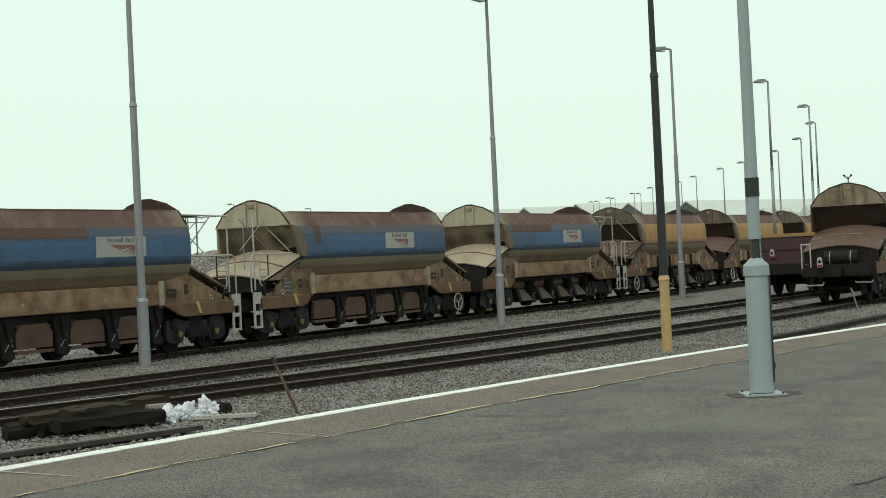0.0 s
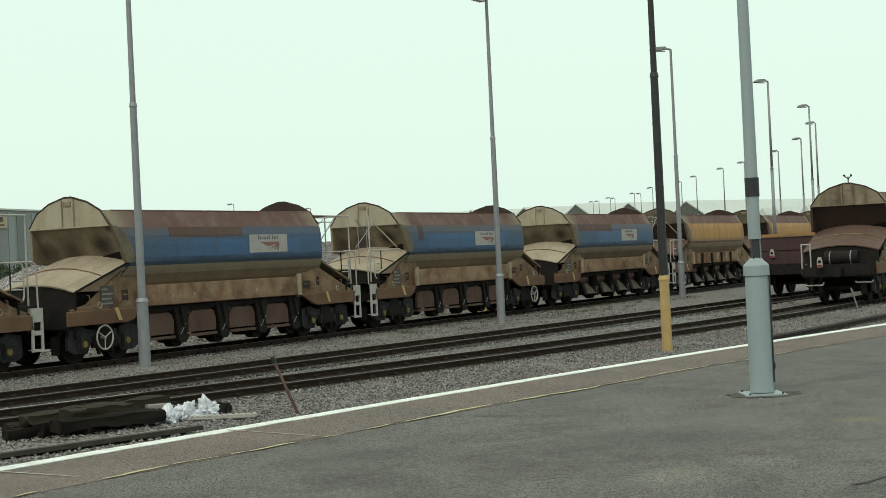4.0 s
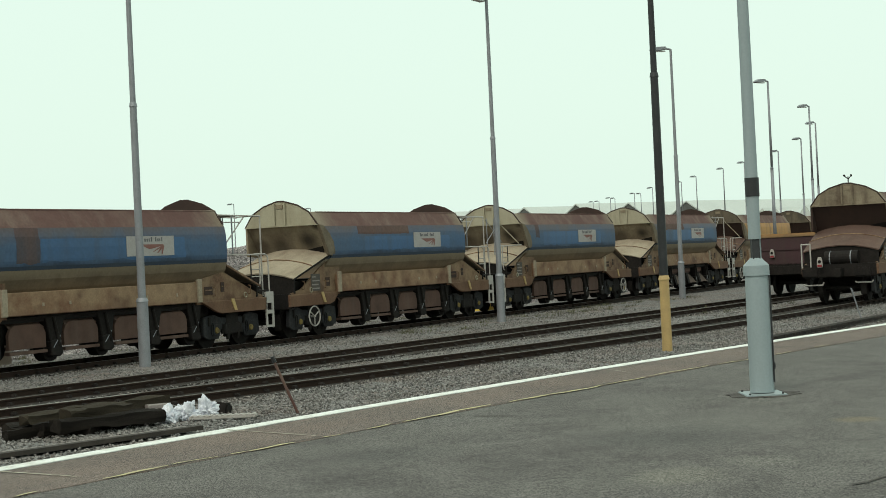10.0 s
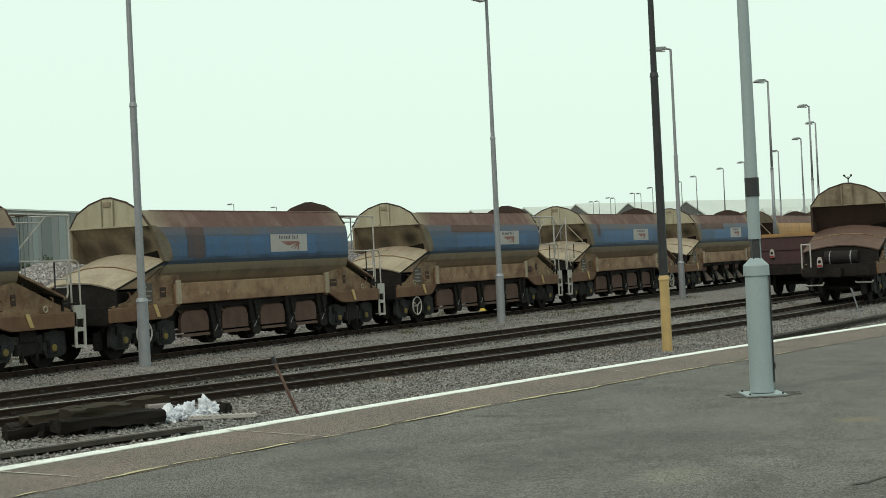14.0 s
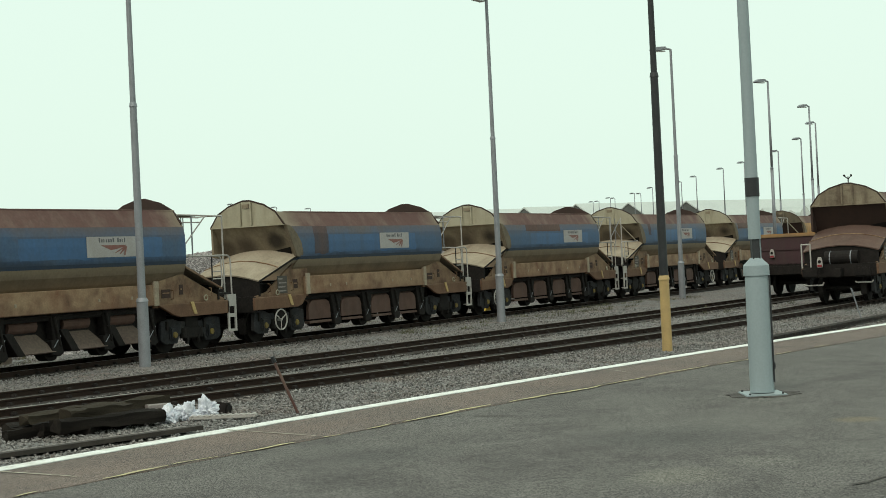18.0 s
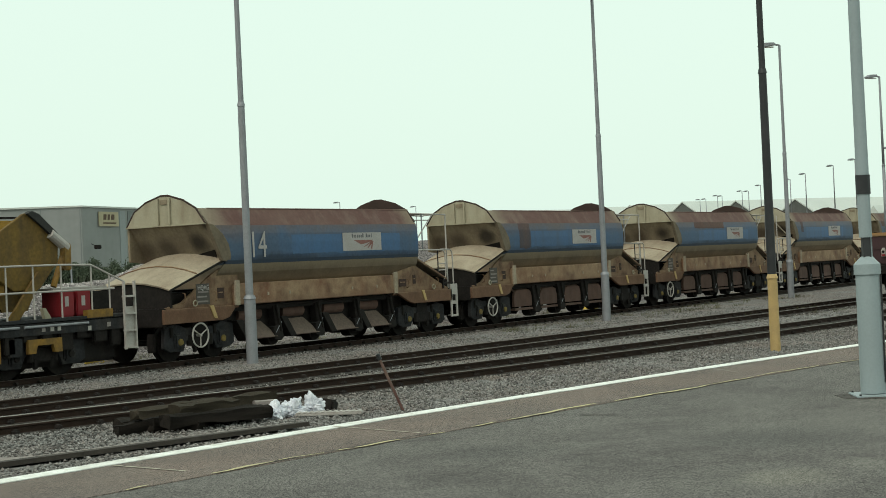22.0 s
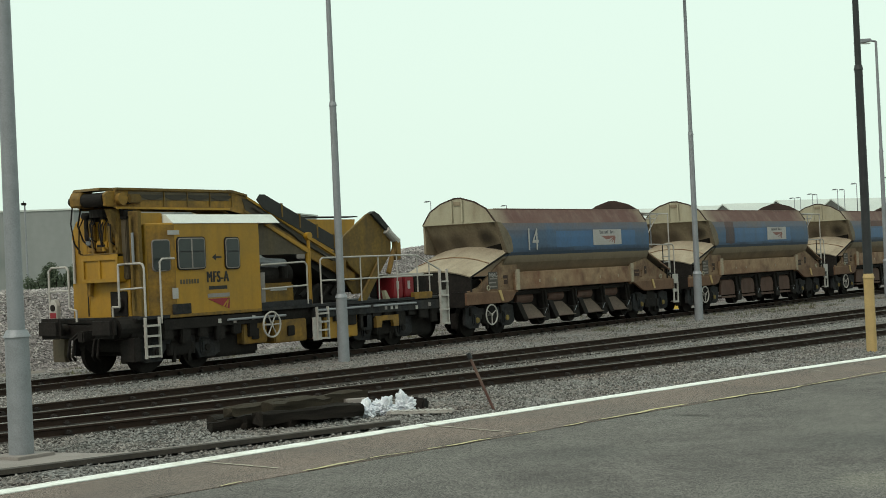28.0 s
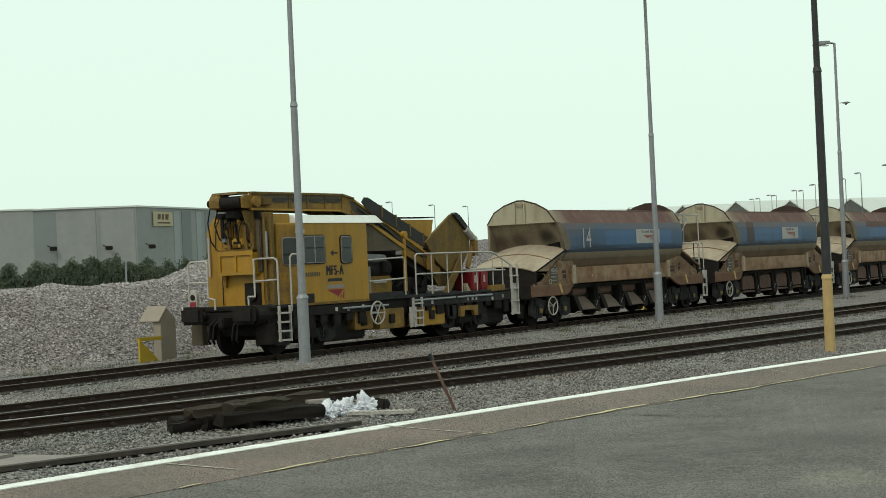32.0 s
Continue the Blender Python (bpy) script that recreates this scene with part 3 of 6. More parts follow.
# ---- cable trough and slab beside the near track ----
trough = thing("cable_trough", 0, 0, 0, "dark concrete cable trough with a raised kerb", "cable trough", kind="structure")
TX = [8 + i * .5 for i in range(19)]
part("trough_kerb", strip(TX, lambda x: 13.97 - .27 * (x - 14) + .02, lambda x: 13.97 - .27 * (x - 14) - .13, -.1, .06), KERB, trough)
part("trough_lid", strip(TX, lambda x: 13.97 - .27 * (x - 14) + .2, lambda x: 13.97 - .27 * (x - 14) + .03, -.115, .06), CONCRETE, trough)
tagged(part("concrete_slab", prism([(11.0, 16.6), (13.05, 16.3), (13.3, 14.95), (13.95, 14.2), (11.0, 15.0)], -.2, -.1, "z", bevel=.02), CONCRETE), "flat weathered concrete slab under a lamp column", "slab", kind="structure")

# ---- lamp columns ----


def lamp_column(x, y, lower, upper, label, head=True, r=.105, lower_k=1.35, joint=6.1, z0=-.16, detail=12, base=True, rz=180, top=10.75):
    col = thing("lamp_column", x, y, z0, label, "lamp column", "yard lamp columns", rz=rz)
    h = -z0
    part("lower_shaft", rod((0, 0, 0), (0, 0, 1.45 + h), r * lower_k, r * (lower_k - .05), detail), lower, col, smooth=True)
    part("collar", rod((0, 0, 1.43 + h), (0, 0, 1.52 + h), r * (lower_k + .15), r * max(lower_k - .25, .95), detail), lower, col, smooth=True)
    part("middle_shaft", rod((0, 0, 1.5 + h), (0, 0, joint + h), r * .92, r * .8, detail), upper, col, smooth=True)
    part("joint", rod((0, 0, joint - .04 + h), (0, 0, joint + .06 + h), r * .95, r * .75, detail), upper, col, smooth=True)
    part("upper_shaft", rod((0, 0, joint + h), (0, 0, top + h), r * .66, r * .5, detail), upper, col, smooth=True)
    if base:
        part("base_plate", box(-.3, .3, -.3, .3, -.03, .04, .01), CONCRETE, col, "square concrete footing")
    if head:
        part("lamp_arm", tube([(0, 0, top - .1 + h), (0, 0, top + h), (.35, 0, top + .06 + h)], r * .4), upper, col)
        lantern = part("lantern", prism([(.2, top + .0 + h), (.9, top - .1 + h), (1.0, top - .04 + h), (.75, top + .1 + h), (.3, top + .12 + h)], -.14, .14, "y", bevel=.02),
                       GALV, col, "flat grey street lantern")
        part("lens", box(.3, .9, -.1, .1, top - .1 + h, top - .06 + h), LENS, lantern)
    return col


GREY_LABEL = "galvanised grey lamp column with a stepped shaft"
lamp_column(12.66, 15.8, GALV, GALV, "thick galvanised lamp column bolted to a concrete slab", z0=-.1, r=.118)
lamp_column(28.52, 23.49, GALV, GALV, GREY_LABEL + " beside the tracks")
lamp_column(46.26, 22.76, GALV, GALV, GREY_LABEL + " beside the tracks")
lamp_column(63.51, 22.42, GALV, GALV, GREY_LABEL + " and flat lantern", rz=138)
lamp_column(31.3, 11.45, YELLOW_POST, BLACK_PAINT, "lamp column with a faded yellow base and black upper shaft", base=False, z0=-.5, r=.106, lower_k=1.06, joint=5.85)
for lx, ly in ((80.3, 23), (97.4, 25.3), (111.7, 28.6), (127.4, 33.9), (142, 40), (166.3, 53.2), (180.4, 61.2), (204.3, 75.8), (192.9, 67.5), (220.3, 84.7), (232.3, 93.5), (244.4, 100.5),
               (222.5, 84.5), (235.0, 93.8), (167.1, 121.3), (184.2, 126.1), (195.9, 127.9), (245.4, 102.0), (157.0, 47.9)):
    lamp_column(lx, ly, GALV, GALV, "distant grey lamp column with a flat lantern", detail=8, rz=152)


def platform_lamp(x, y):
    lamp = thing("platform_lamp", x, y, .9, "pale blue-grey platform lamp column with a broad hinged base", "lamp column")
    lean = Vector((0, 0, 1)).rotation_difference(Vector((-.0006, .002, 1))).to_matrix().to_4x4()
    lamp.matrix_basis = Matrix.Translation((x, y, .9)) @ lean @ pose(0, 0, 0, 0, 0, 28)
    part("base_plate", box(-.19, .19, -.16, .16, 0, .014, .004), PALE_GREY, lamp, "bolted steel base plate")
    for bx, by in ((-.16, -.13), (.16, -.13), (-.16, .13), (.16, .13)):
        part("bolt", rod((bx, by, .014), (bx, by, .026), .009, seg=6), BLACK_PAINT, lamp)
    part("base_shaft", rod((0, 0, .02), (0, 0, .98), .096, .092, 28), PALE_GREY, lamp, smooth=True)
    part("base_door", box(.05, .085, -.075, -.068, .25, .93, .002), PALE_GREY, lamp)
    part("hinge_bar", tube([(-.045, -.092, .1), (-.045, -.092, .95)], .007), BLACK_PAINT, lamp)
    part("latch", box(-.06, -.03, -.104, -.086, .2, .26, .004), BLACK_PAINT, lamp)
    part("cap_ring", rod((0, 0, .95), (0, 0, 1.03), .104, .102, 28), PALE_GREY, lamp, smooth=True)
    part("cap_cone", rod((0, 0, 1.03), (0, 0, 1.09), .102, .045, 28), PALE_GREY, lamp, smooth=True)
    part("hinge_neck", prism([(-.045, 1.06), (.045, 1.06), (.03, 1.3), (-.03, 1.3)], -.03, .03, "y"), BLACK_PAINT, lamp, "black folding hinge")
    part("hinge_plate", prism([(.005, 1.08), (.075, 1.06), (.05, 1.34), (.015, 1.34)], -.05, -.032, "y"), PALE_GREY, lamp)
    part("lower_tube", rod((0, 0, 1.24), (0, 0, 1.6), .05, .05, 20), PALE_GREY, lamp, smooth=True)
    part("black_sleeve", rod((0, 0, 1.58), (0, 0, 1.73), .057, .057, 20), BLACK_PAINT, lamp, "black rubber sleeve", smooth=True)
    part("upper_tube", rod((0, 0, 1.73), (0, 0, 4.6), .05, .04, 20), PALE_GREY, lamp, smooth=True)
    part("lantern", box(-.12, .5, -.1, .1, 4.6, 4.75, .03), PALE_GREY, lamp)
    return lamp


platform_lamp(11.92, 3.58)
stain = prism([(11.92 + (.30 + .09 * noise.noise((k * .9, 2, 7))) * math.cos(k * math.tau / 28), 3.58 + (.27 + .12 * noise.noise((k * 1.1, 5, 3))) * math.sin(k * math.tau / 28)) for k in range(28)], .899, .9045, "z")
tagged(part("damp_stain", stain, DARK_ASPHALT), "dark patch on the asphalt round a lamp footing", "stain", kind="structure")

# ---- litter and timber by the near track ----


def timber(x, y, z, length, turn, label, seed):
    """An old beam, split and rotted along its length."""
    bm = box(-length / 2, length / 2, -.13, .13, -.08, .08)
    bmesh.ops.subdivide_edges(bm, edges=[e for e in bm.edges if e.calc_length() > 1], cuts=27)
    bmesh.ops.subdivide_edges(bm, edges=[e for e in bm.edges if .12 < e.calc_length() < .3], cuts=2)
    off = Vector((seed * 7.3, seed * 3.1, 0))
    for v in bm.verts:
        k = v.co.copy()
        v.co += Vector((.05 * noise.noise(k * 6 + off), .045 * noise.noise(Vector((k.x * 1.3, k.y * 7, k.z * 7)) + off), .05 * noise.noise(Vector((k.x * 2.6, k.y * 6, k.z * 6)) + off * 2)))
        if abs(k.x) > length / 2 - .25:
            v.co.z -= .03 * abs(noise.noise(k * 9 + off))
    ob = part("old_sleeper", bm, TIMBER)
    ob.matrix_basis = pose(x, y, z, random.uniform(-5, 5), random.uniform(-1.2, 1.2), turn)
    return tagged(ob, label, "timber", "stack of old sleepers")


timber(16.75, 14.5, .05, 1.75, -14, "thick charred old log lying on the ballast", 1)
timber(16.6, 15.0, -.06, 2.1, -22, "charred old timber sleeper lying on the ballast", 2)
timber(17.35, 15.2, .13, 2.6, -10, "grey-brown timber plank on the stack", 4).data.materials[0] = BOARD
timber(16.3, 15.1, -.05, 1.2, -75, "broken stub of black timber beside the stack", 5)
timber(16.9, 14.85, .0, 1.9, -16, "split black timber log in the stack", 3)
timber(17.6, 15.75, -.06, 2.6, -12, "long charred timber sleeper half sunk in the ballast", 6)
timber(16.75, 14.72, .17, 1.1, -9, "weathered brown board on the old sleepers", 8).data.materials[0] = BOARD


def crumpled(x, y, z, size, seed, label, tall):
    """A slack plastic sack: a lump full of creases, flat below, with its neck pulled up to a knot."""
    bm = bmesh.new()
    bmesh.ops.create_icosphere(bm, subdivisions=5, radius=1)
    neck = Vector((.35 * math.sin(seed * 2.3), .3 * math.cos(seed * 1.7), 1)).normalized()
    off = Vector((seed * 5.1, seed * 2.7, seed * 1.3))
    for v in bm.verts:
        n = v.co.normalized()
        crease = abs(noise.noise(n * 1.7 + off)) * .55 + abs(noise.noise(n * 3.9 + off * 2)) * .42 + abs(noise.noise(n * 8.5 + off * 3)) * .2
        r = .62 + crease + .25 * noise.noise(n * 1.1 - off)
        pull = max(0, n.dot(neck) - .8) / .2
        r += .55 * pull ** 1.5
        flare = 1 + .5 * max(0, pull - .75)
        v.co = Vector((n.x * r * size * flare, n.y * r * size * .85 * flare, max(0, n.z * r * .62 + .28) * size * tall))
    ob = part("plastic_sack", bm, PLASTIC)
    ob.matrix_basis = pose(x, y, z, 0, 0, seed * 40)
    return tagged(ob, label, "litter", "dumped sacks")


crumpled(17.86, 14.32, -.13, .2, 1, "crumpled white plastic sack on the ballast", 1.2)
crumpled(18.2, 14.27, -.13, .21, 2, "crumpled white plastic sack on the ballast", 1.3)
crumpled(18.45, 14.36, -.13, .16, 5, "torn white plastic sheet on the ballast", .9)
crumpled(18.74, 14.28, -.13, .17, 3, "white plastic sack with a pointed top on the ballast", 1.6)
crate = part("litter_crate", box(-.18, .18, -.13, .13, -.12, .12, .012), CONCRETE)
crate.matrix_basis = pose(18.2, 14.78, .0, 0, 0, -36)
tagged(crate, "pale dusty box behind the plastic sacks", "box")


mat_piece = part("rubber_crossing_mat", box(-.5, .5, -.1, .1, -.02, .03, .01), OFFWHITE)
mat_piece.matrix_basis = pose(18.33, 13.67, -.08, 0, 0, -63)
for k in range(11):
    part("rib", box(-.47 + k * .09, -.43 + k * .09, -.1, .1, .03, .04), OFFWHITE, mat_piece)
tagged(mat_piece, "grey ribbed board lying on the ballast", "board")
dark_box = part("black_bin_lid", box(-.14, .14, -.12, .12, -.1, .1, .03), GRIME)
dark_box.matrix_basis = pose(19.15, 14.3, -.05, 10, 8, 20)
tagged(dark_box, "black rubber block among the litter", "block")

post = thing("leaning_rod", 19.24, 12.87, -.3, "rusty iron rod leaning over the ballast", "rod")
part("shaft", rod((0, 0, 0), (-.30, .28, 1.0), .022, seg=8), RUST, post)
part("cap", rod((-.29, .27, .97), (-.315, .295, 1.06), .032, seg=8), BLACK_PAINT, post)
post = thing("marker_rod", 42.9, 9.95, -.2, "thin leaning grey marker rod by the near track", "rod")
part("shaft", rod((0, 0, 0), (-.25, .2, .95), .022, seg=6), GALV, post)

# ---- buffer stop ----
stop = thing("stop_block", 29.62, 29.7, -.2, "cream concrete end block with a slanted top beside the track", "stop block")
part("block", prism([(.0, 0), (.58, 0), (.58, 1.16), (.26, 1.46), (.0, 1.13)], -.36, -.08, "y", bevel=.012), BLOCK, stop)
part("slanted_top", prism([(-.05, 1.08), (.25, 1.464), (.25, 1.52), (-.09, 1.11)], -.38, .36, "y", bevel=.008), BLOCK, stop, "slanted cream top slab")
part("wedge", prism([(-.94, 0), (-.14, 0), (-.94, .7)], -.5, -.44, "y", bevel=.01), SAFETY, stop, "yellow triangular steel plate")
part("wedge_cap", box(-.94, -.02, -.43, -.38, .62, .72, .01), SAFETY, stop)
marker = thing("yellow_ramp", 57.26, 29.01, -.17, "small yellow painted steel ramp on the ballast", "ramp")
part("ramp_plate", prism([(-.4, 0), (.4, 0), (.4, .34), (-.1, .34)], -.3, .3, "y", bevel=.01), SAFETY, marker)


def heap():
    """A long ridge of loose stone behind the sidings."""
    bm = bmesh.new()
    grid = []
    for i in range(120):
        x = 14 + i * .6
        row = []
        for j in range(46):
            y = 30.6 + j * .28
            crest = 1.9 + .13 * noise.noise((x * .35, 2, 0)) + .09 * noise.noise((x * 1.1, 6, 0)) + .72 * max(0, min(1, (x - 36.0) / 2.6)) + .36 * max(0, min(1, (x - 45) / 5)) * (1 + .5 * noise.noise((x * .25, 5, 0)))
            foot = 31.0 + .5 * noise.noise((x * .4, 7, 1)) + 1.6 * max(0, min(1, (29 - x) / 4))
            u = (y - foot) / 3.2
            z = -.2 + (crest + .2) * (0 if u < 0 else min(1, u) ** .8 if u < 1.6 else max(0, 1 - (u - 1.6) / 1.5))
            z += .13 * noise.noise((x * .8, y * .8, 3)) + .06 * noise.noise((x * 2.4, y * 2.4, 9)) + .04 * noise.noise((x * 5.5, y * 5.5, 4))
            row.append(bm.verts.new((x, y, z)))
        grid.append(row)
    for r0, r1 in zip(grid, grid[1:]):
        for j in range(45):
            bm.faces.new((r0[j], r1[j], r1[j + 1], r0[j + 1]))
    return bm


heap_ob = tagged(part("ballast_heap", heap(), HEAPBED, smooth=True), "long heap of loose grey ballast stone", "stone heap", kind="stuff")


def on_heap(rng, count):
    co = np.empty(len(heap_ob.data.vertices) * 3)
    heap_ob.data.vertices.foreach_get("co", co)
    grid = co.reshape(120, 46, 3)
    u, w = rng.random(count) * 62, rng.random(count) * 26
    i, j = u.astype(int), w.astype(int)
    fu, fw = (u - i)[:, None], (w - j)[:, None]
    p = (grid[i, j] * (1 - fu) + grid[i + 1, j] * fu) * (1 - fw) + (grid[i, j + 1] * (1 - fu) + grid[i + 1, j + 1] * fu) * fw
    return p[p[:, 2] > -.17]


scatter("heap_stone", 50000, on_heap, .025, .055, "loose angular stones on the ballast heap", 5, HEAP)

def weeds():
    """Dry tufts and runners along the heap's foot and beside the train's track."""
    rng = random.Random(21)
    verts, faces = [], []
    spots = [(rng.uniform(17, 60), rng.uniform(28.6, 30.9)) for k in range(60)] + [(rng.uniform(40, 66), rng.uniform(22.0, 24.3)) for k in range(55)] + [(rng.uniform(46, 56), rng.uniform(15.5, 19.0)) for k in range(12)]
    for x, y in spots:
        r = rng.uniform(.08, .3)
        for k in range(34):
            a, d = rng.uniform(0, math.tau), r * rng.random() ** .5
            o = Vector((x + math.cos(a) * d * 1.8, y + math.sin(a) * d, -.16))
            tip = o + Vector((math.cos(a) * .09, math.sin(a) * .09, rng.uniform(.05, .16)))
            w = Vector((-math.sin(a), math.cos(a), 0)) * .012
            i0 = len(verts)
            verts += [o - w, o + w, tip]
            faces.append((i0, i0 + 1, i0 + 2))
    me = bpy.data.meshes.new("weed")
    me.from_pydata(verts, [], faces)
    me.materials.append(WEED)
    return tagged(new("weed", me), "dry green-brown weed tufts growing in the ballast", "weeds", kind="stuff")


weeds()

# ---- far buildings ----


def warehouse():
    w = thing("warehouse", 0, 0, -.17, "large plain grey-clad warehouse behind the yard", "warehouse")
    fronts = [((40, 244), (137.4, 158.65), 11.85, 0), ((137.4, 158.68), (139.6, 156.68), 11.8, 1), ((139.6, 156.65), (147.35, 149.6), 11.83, 0),
              ((147.45, 149.7), (179.6, 157.8), 11.83, 0), ((180.0, 158.2), (196, 166), 11.4, 0), ((196.4, 166.4), (204, 170), 9.2, 1)]
    for (x0, y0), (x1, y1), h, dark in fronts:
        part("wall", prism([(x0, y0), (x1, y1), (x1 + 30, y1 + 60), (x0 + 30, y0 + 60)], 0, h, "z"), CLAD_DARK if dark else CLAD, w)
        part("roof_trim", prism([(x0 - .15, y0 - .2), (x1 + .1, y1 - .25), (x1 + 30, y1 + 60), (x0 + 30, y0 + 60)], h, h + .22, "z"), PALE_ROOF, w, "pale roof edge")
    for x, y in ((112.0, 180.4), (124.5, 169.5), (143.1, 153.2), (146.9, 149.8)):
        part("downpipe", rod((x, y - .35, .2), (x, y - .35, 11.6), .07, seg=6), CLAD_DARK, w)
    for x, y, z in ((138.7, 157.3, 6.6), (144.0, 152.4, 6.4), (149.2, 149.6, 6.4), (129.0, 165.6, 6.4)):
        f = part("floodlight", box(x - .45, x + .45, y - 1.2, y - .6, z - .25, z + .3, .08), GRIME, w, "dark wall floodlight")
        part("floodlight_arm", rod((x, y - .7, z + .1), (x, y + .3, z + .5), .06, seg=6), GRIME, f)
    for u, wd, mm in ((10.6, 1.6, PALE_CLAD), (13.4, 2.6, CLAD_DARK), (17.0, 1.5, PALE_CLAD), (20.4, 3.0, CLAD_DARK), (25.0, 2.0, PALE_CLAD), (29.0, 2.4, CLAD_DARK)):
        strip_ = part("cladding_strip", box(-wd / 2, wd / 2, -.07, 0, .2, 11.5), mm, w, "weathered cladding sheet of another grey")
        strip_.matrix_basis = pose(147.45 + .9697 * u, 149.7 + .2443 * u, 0, 0, 0, 14.14)
    sign = part("sign_board", box(-2.6, 2.6, -.12, 0, 9.3, 11.3, .03), SIGNCREAM, w, "cream sign board with plain dark shapes")
    sign.matrix_basis = pose(153.9, 151.2, 0, 0, 0, 14)
    for x0, x1, z0, z1 in ((-1.5, -.6, 10.2, 10.95), (-.4, .3, 10.2, 10.95), (.55, 1.5, 10.2, 10.95), (-1.6, 1.9, 9.65, 9.85)):
        part("sign_shape", prism([(x0, z0), (x1 - .12, z0), (x1, z1), (x0 + .12, z1)], -.15, -.125, "y"), SIGNBROWN, sign)
    return w


warehouse()


def sheds():
    for k, (x, y, apex) in enumerate(((331, 114.5, 12.6), (326.3, 126.6, 12.9), (321.8, 137.6, 13.2), (317, 148.4, 13.0), (312, 159.5, 13.0), (307, 171, 13.0))):
        s = thing("gabled_shed", x, y, -.17, "pale-roofed industrial shed with a dark gable end", "shed", "row of gabled sheds", rz=-20)
        w, e = 5.6, apex - 3.6
        part("gable_wall", prism([(-w, 0), (w, 0), (w, e), (0, apex), (-w, e)], -.5, 0, "x"), SLATE, s, "dark gable wall")
        part("shed_body", prism([(-w, 0), (w, 0), (w, e - .1), (0, apex - .2), (-w, e - .1)], .01, 60, "x"), CLAD_DARK, s)
        for sgn in (-1, 1):
            part("roof", prism([(sgn * (w + .3), e - .1), (0, apex - .05), (0, apex + .25), (sgn * (w + .3), e + .2)], -.7, 62, "x"), PALE_ROOF, s, "pale sheet roof")


sheds()
# stand-in for distant trees; the pale roof colour carries their haze
long_shed = thing("long_shed", 327.5, 92, -.17, "far trees in haze, built as a pale humped block", "shed", rz=-20)
part("shed_wall", box(-2, 40, -13, 9, 0, 6.5), CLAD_DARK, long_shed)
for k in range(6):
    y0 = -13 + k * 3.7
    part("roof_hump", prism([(y0, 6.5), (y0 + .6, 8.6), (y0 + 1.8, 9.7 + .5 * math.sin(k * 2.1)), (y0 + 3.0, 8.7), (y0 + 3.65, 6.5)], -2.3, 40, "x"), PALE_ROOF, long_shed, "pale hump standing for a hazy tree crown")


def bush(x, y, height, width, seed):
    """A hedge shrub: short stems and a ragged crown of many small leaf clumps."""
    rng = random.Random(seed)
    b = thing("bush", x, y, -.17, "dark green leafy bush in front of the warehouse", "bush", "bushes by the warehouse")
    stems = bmesh.new()
    for k in range(6):
        a = rng.uniform(0, math.tau)
        rod((rng.uniform(-.3, .3), rng.uniform(-.3, .3), 0), (math.cos(a) * width * .35, math.sin(a) * width * .35, height * .65), .06, .02, 6, stems)
    part("stems", stems, TIMBER, b)
    verts, faces = [], []
    for k in range(3600):
        a, u = rng.uniform(0, math.tau), rng.random() ** .6
        z = rng.random() ** .8
        r = width * .5 * u * (1 - .55 * z * z) * (.75 + .5 * noise.noise((math.cos(a) * 2 + seed, math.sin(a) * 2, z * 2)))
        c = Vector((math.cos(a) * r, math.sin(a) * r, .25 + z * (height - .25) * (.72 + .45 * noise.noise((math.cos(a) * r, math.sin(a) * r, seed)))))
        for q in range(3):
            n = Vector((rng.uniform(-1, 1), rng.uniform(-1, 1), rng.uniform(-.4, 1))).normalized()
            t = n.orthogonal().normalized() * rng.uniform(.04, .08)
            s = n.cross(t).normalized() * rng.uniform(.03, .055)
            o = c + Vector((rng.uniform(-.15, .15), rng.uniform(-.15, .15), rng.uniform(-.12, .12)))
            i0 = len(verts)
            verts += [o - t, o + s, o + t, o - s]
            faces.append((i0, i0 + 1, i0 + 2, i0 + 3))
    me = bpy.data.meshes.new("crown")
    me.from_pydata(verts, [], faces)
    me.materials.append(LEAF)
    crown = new("crown", me)
    crown.parent = b
    return b


for k in range(21):
    f = .17 + .58 * k / 20
    bush(54 + 21 * f + .6 * noise.noise((k * 1.7, 0, 0)), 70.5 - 8.5 * f, 3.6 + .9 * noise.noise((k * 2.3, 4, 0)), 3.9, k)
for k, (x, y) in enumerate(((60.5, 62.4), (64.2, 60.6), (68.0, 58.6))):
    fence = thing("fence_post", x, y, -.17, "thin pale metal fence post", "post", "fence posts")
    part("post_shaft", rod((0, 0, 0), (0, 0, 3.3), .05, seg=6), GALV, fence)


camera_pole = thing("camera_pole", 69.5, 85.3, -.17, "thin grey pole with a small security camera on top", "pole")
part("pole_shaft", rod((0, 0, 0), (0, 0, 7.72), .09, .05, seg=8), GALV, camera_pole)
head = part("camera_housing", box(-.26, .12, -.08, .08, 7.72, 7.9, .03), GRIME, camera_pole, "dark camera housing")
part("camera_arm", rod((-.1, 0, 7.85), (-.1, 0, 8.02), .03, seg=6), GRIME, head)

# ---- ballast hopper wagons ----
TRAIN_Y = 26.05
ARCH = [(-1.30, 3.32), (-1.02, 3.70), (-.62, 3.92), (-.12, 4.06), (.12, 4.06), (.62, 3.92), (1.02, 3.70), (1.30, 3.32)]
LEFT_EDGE = ((3.70, -4.78), (3.3, -4.72), (3.1, -4.45), (2.9, -4.26), (2.7, -4.16), (2.45, -4.13), (2.3, -4.22), (2.1, -4.4), (1.6, -4.6))


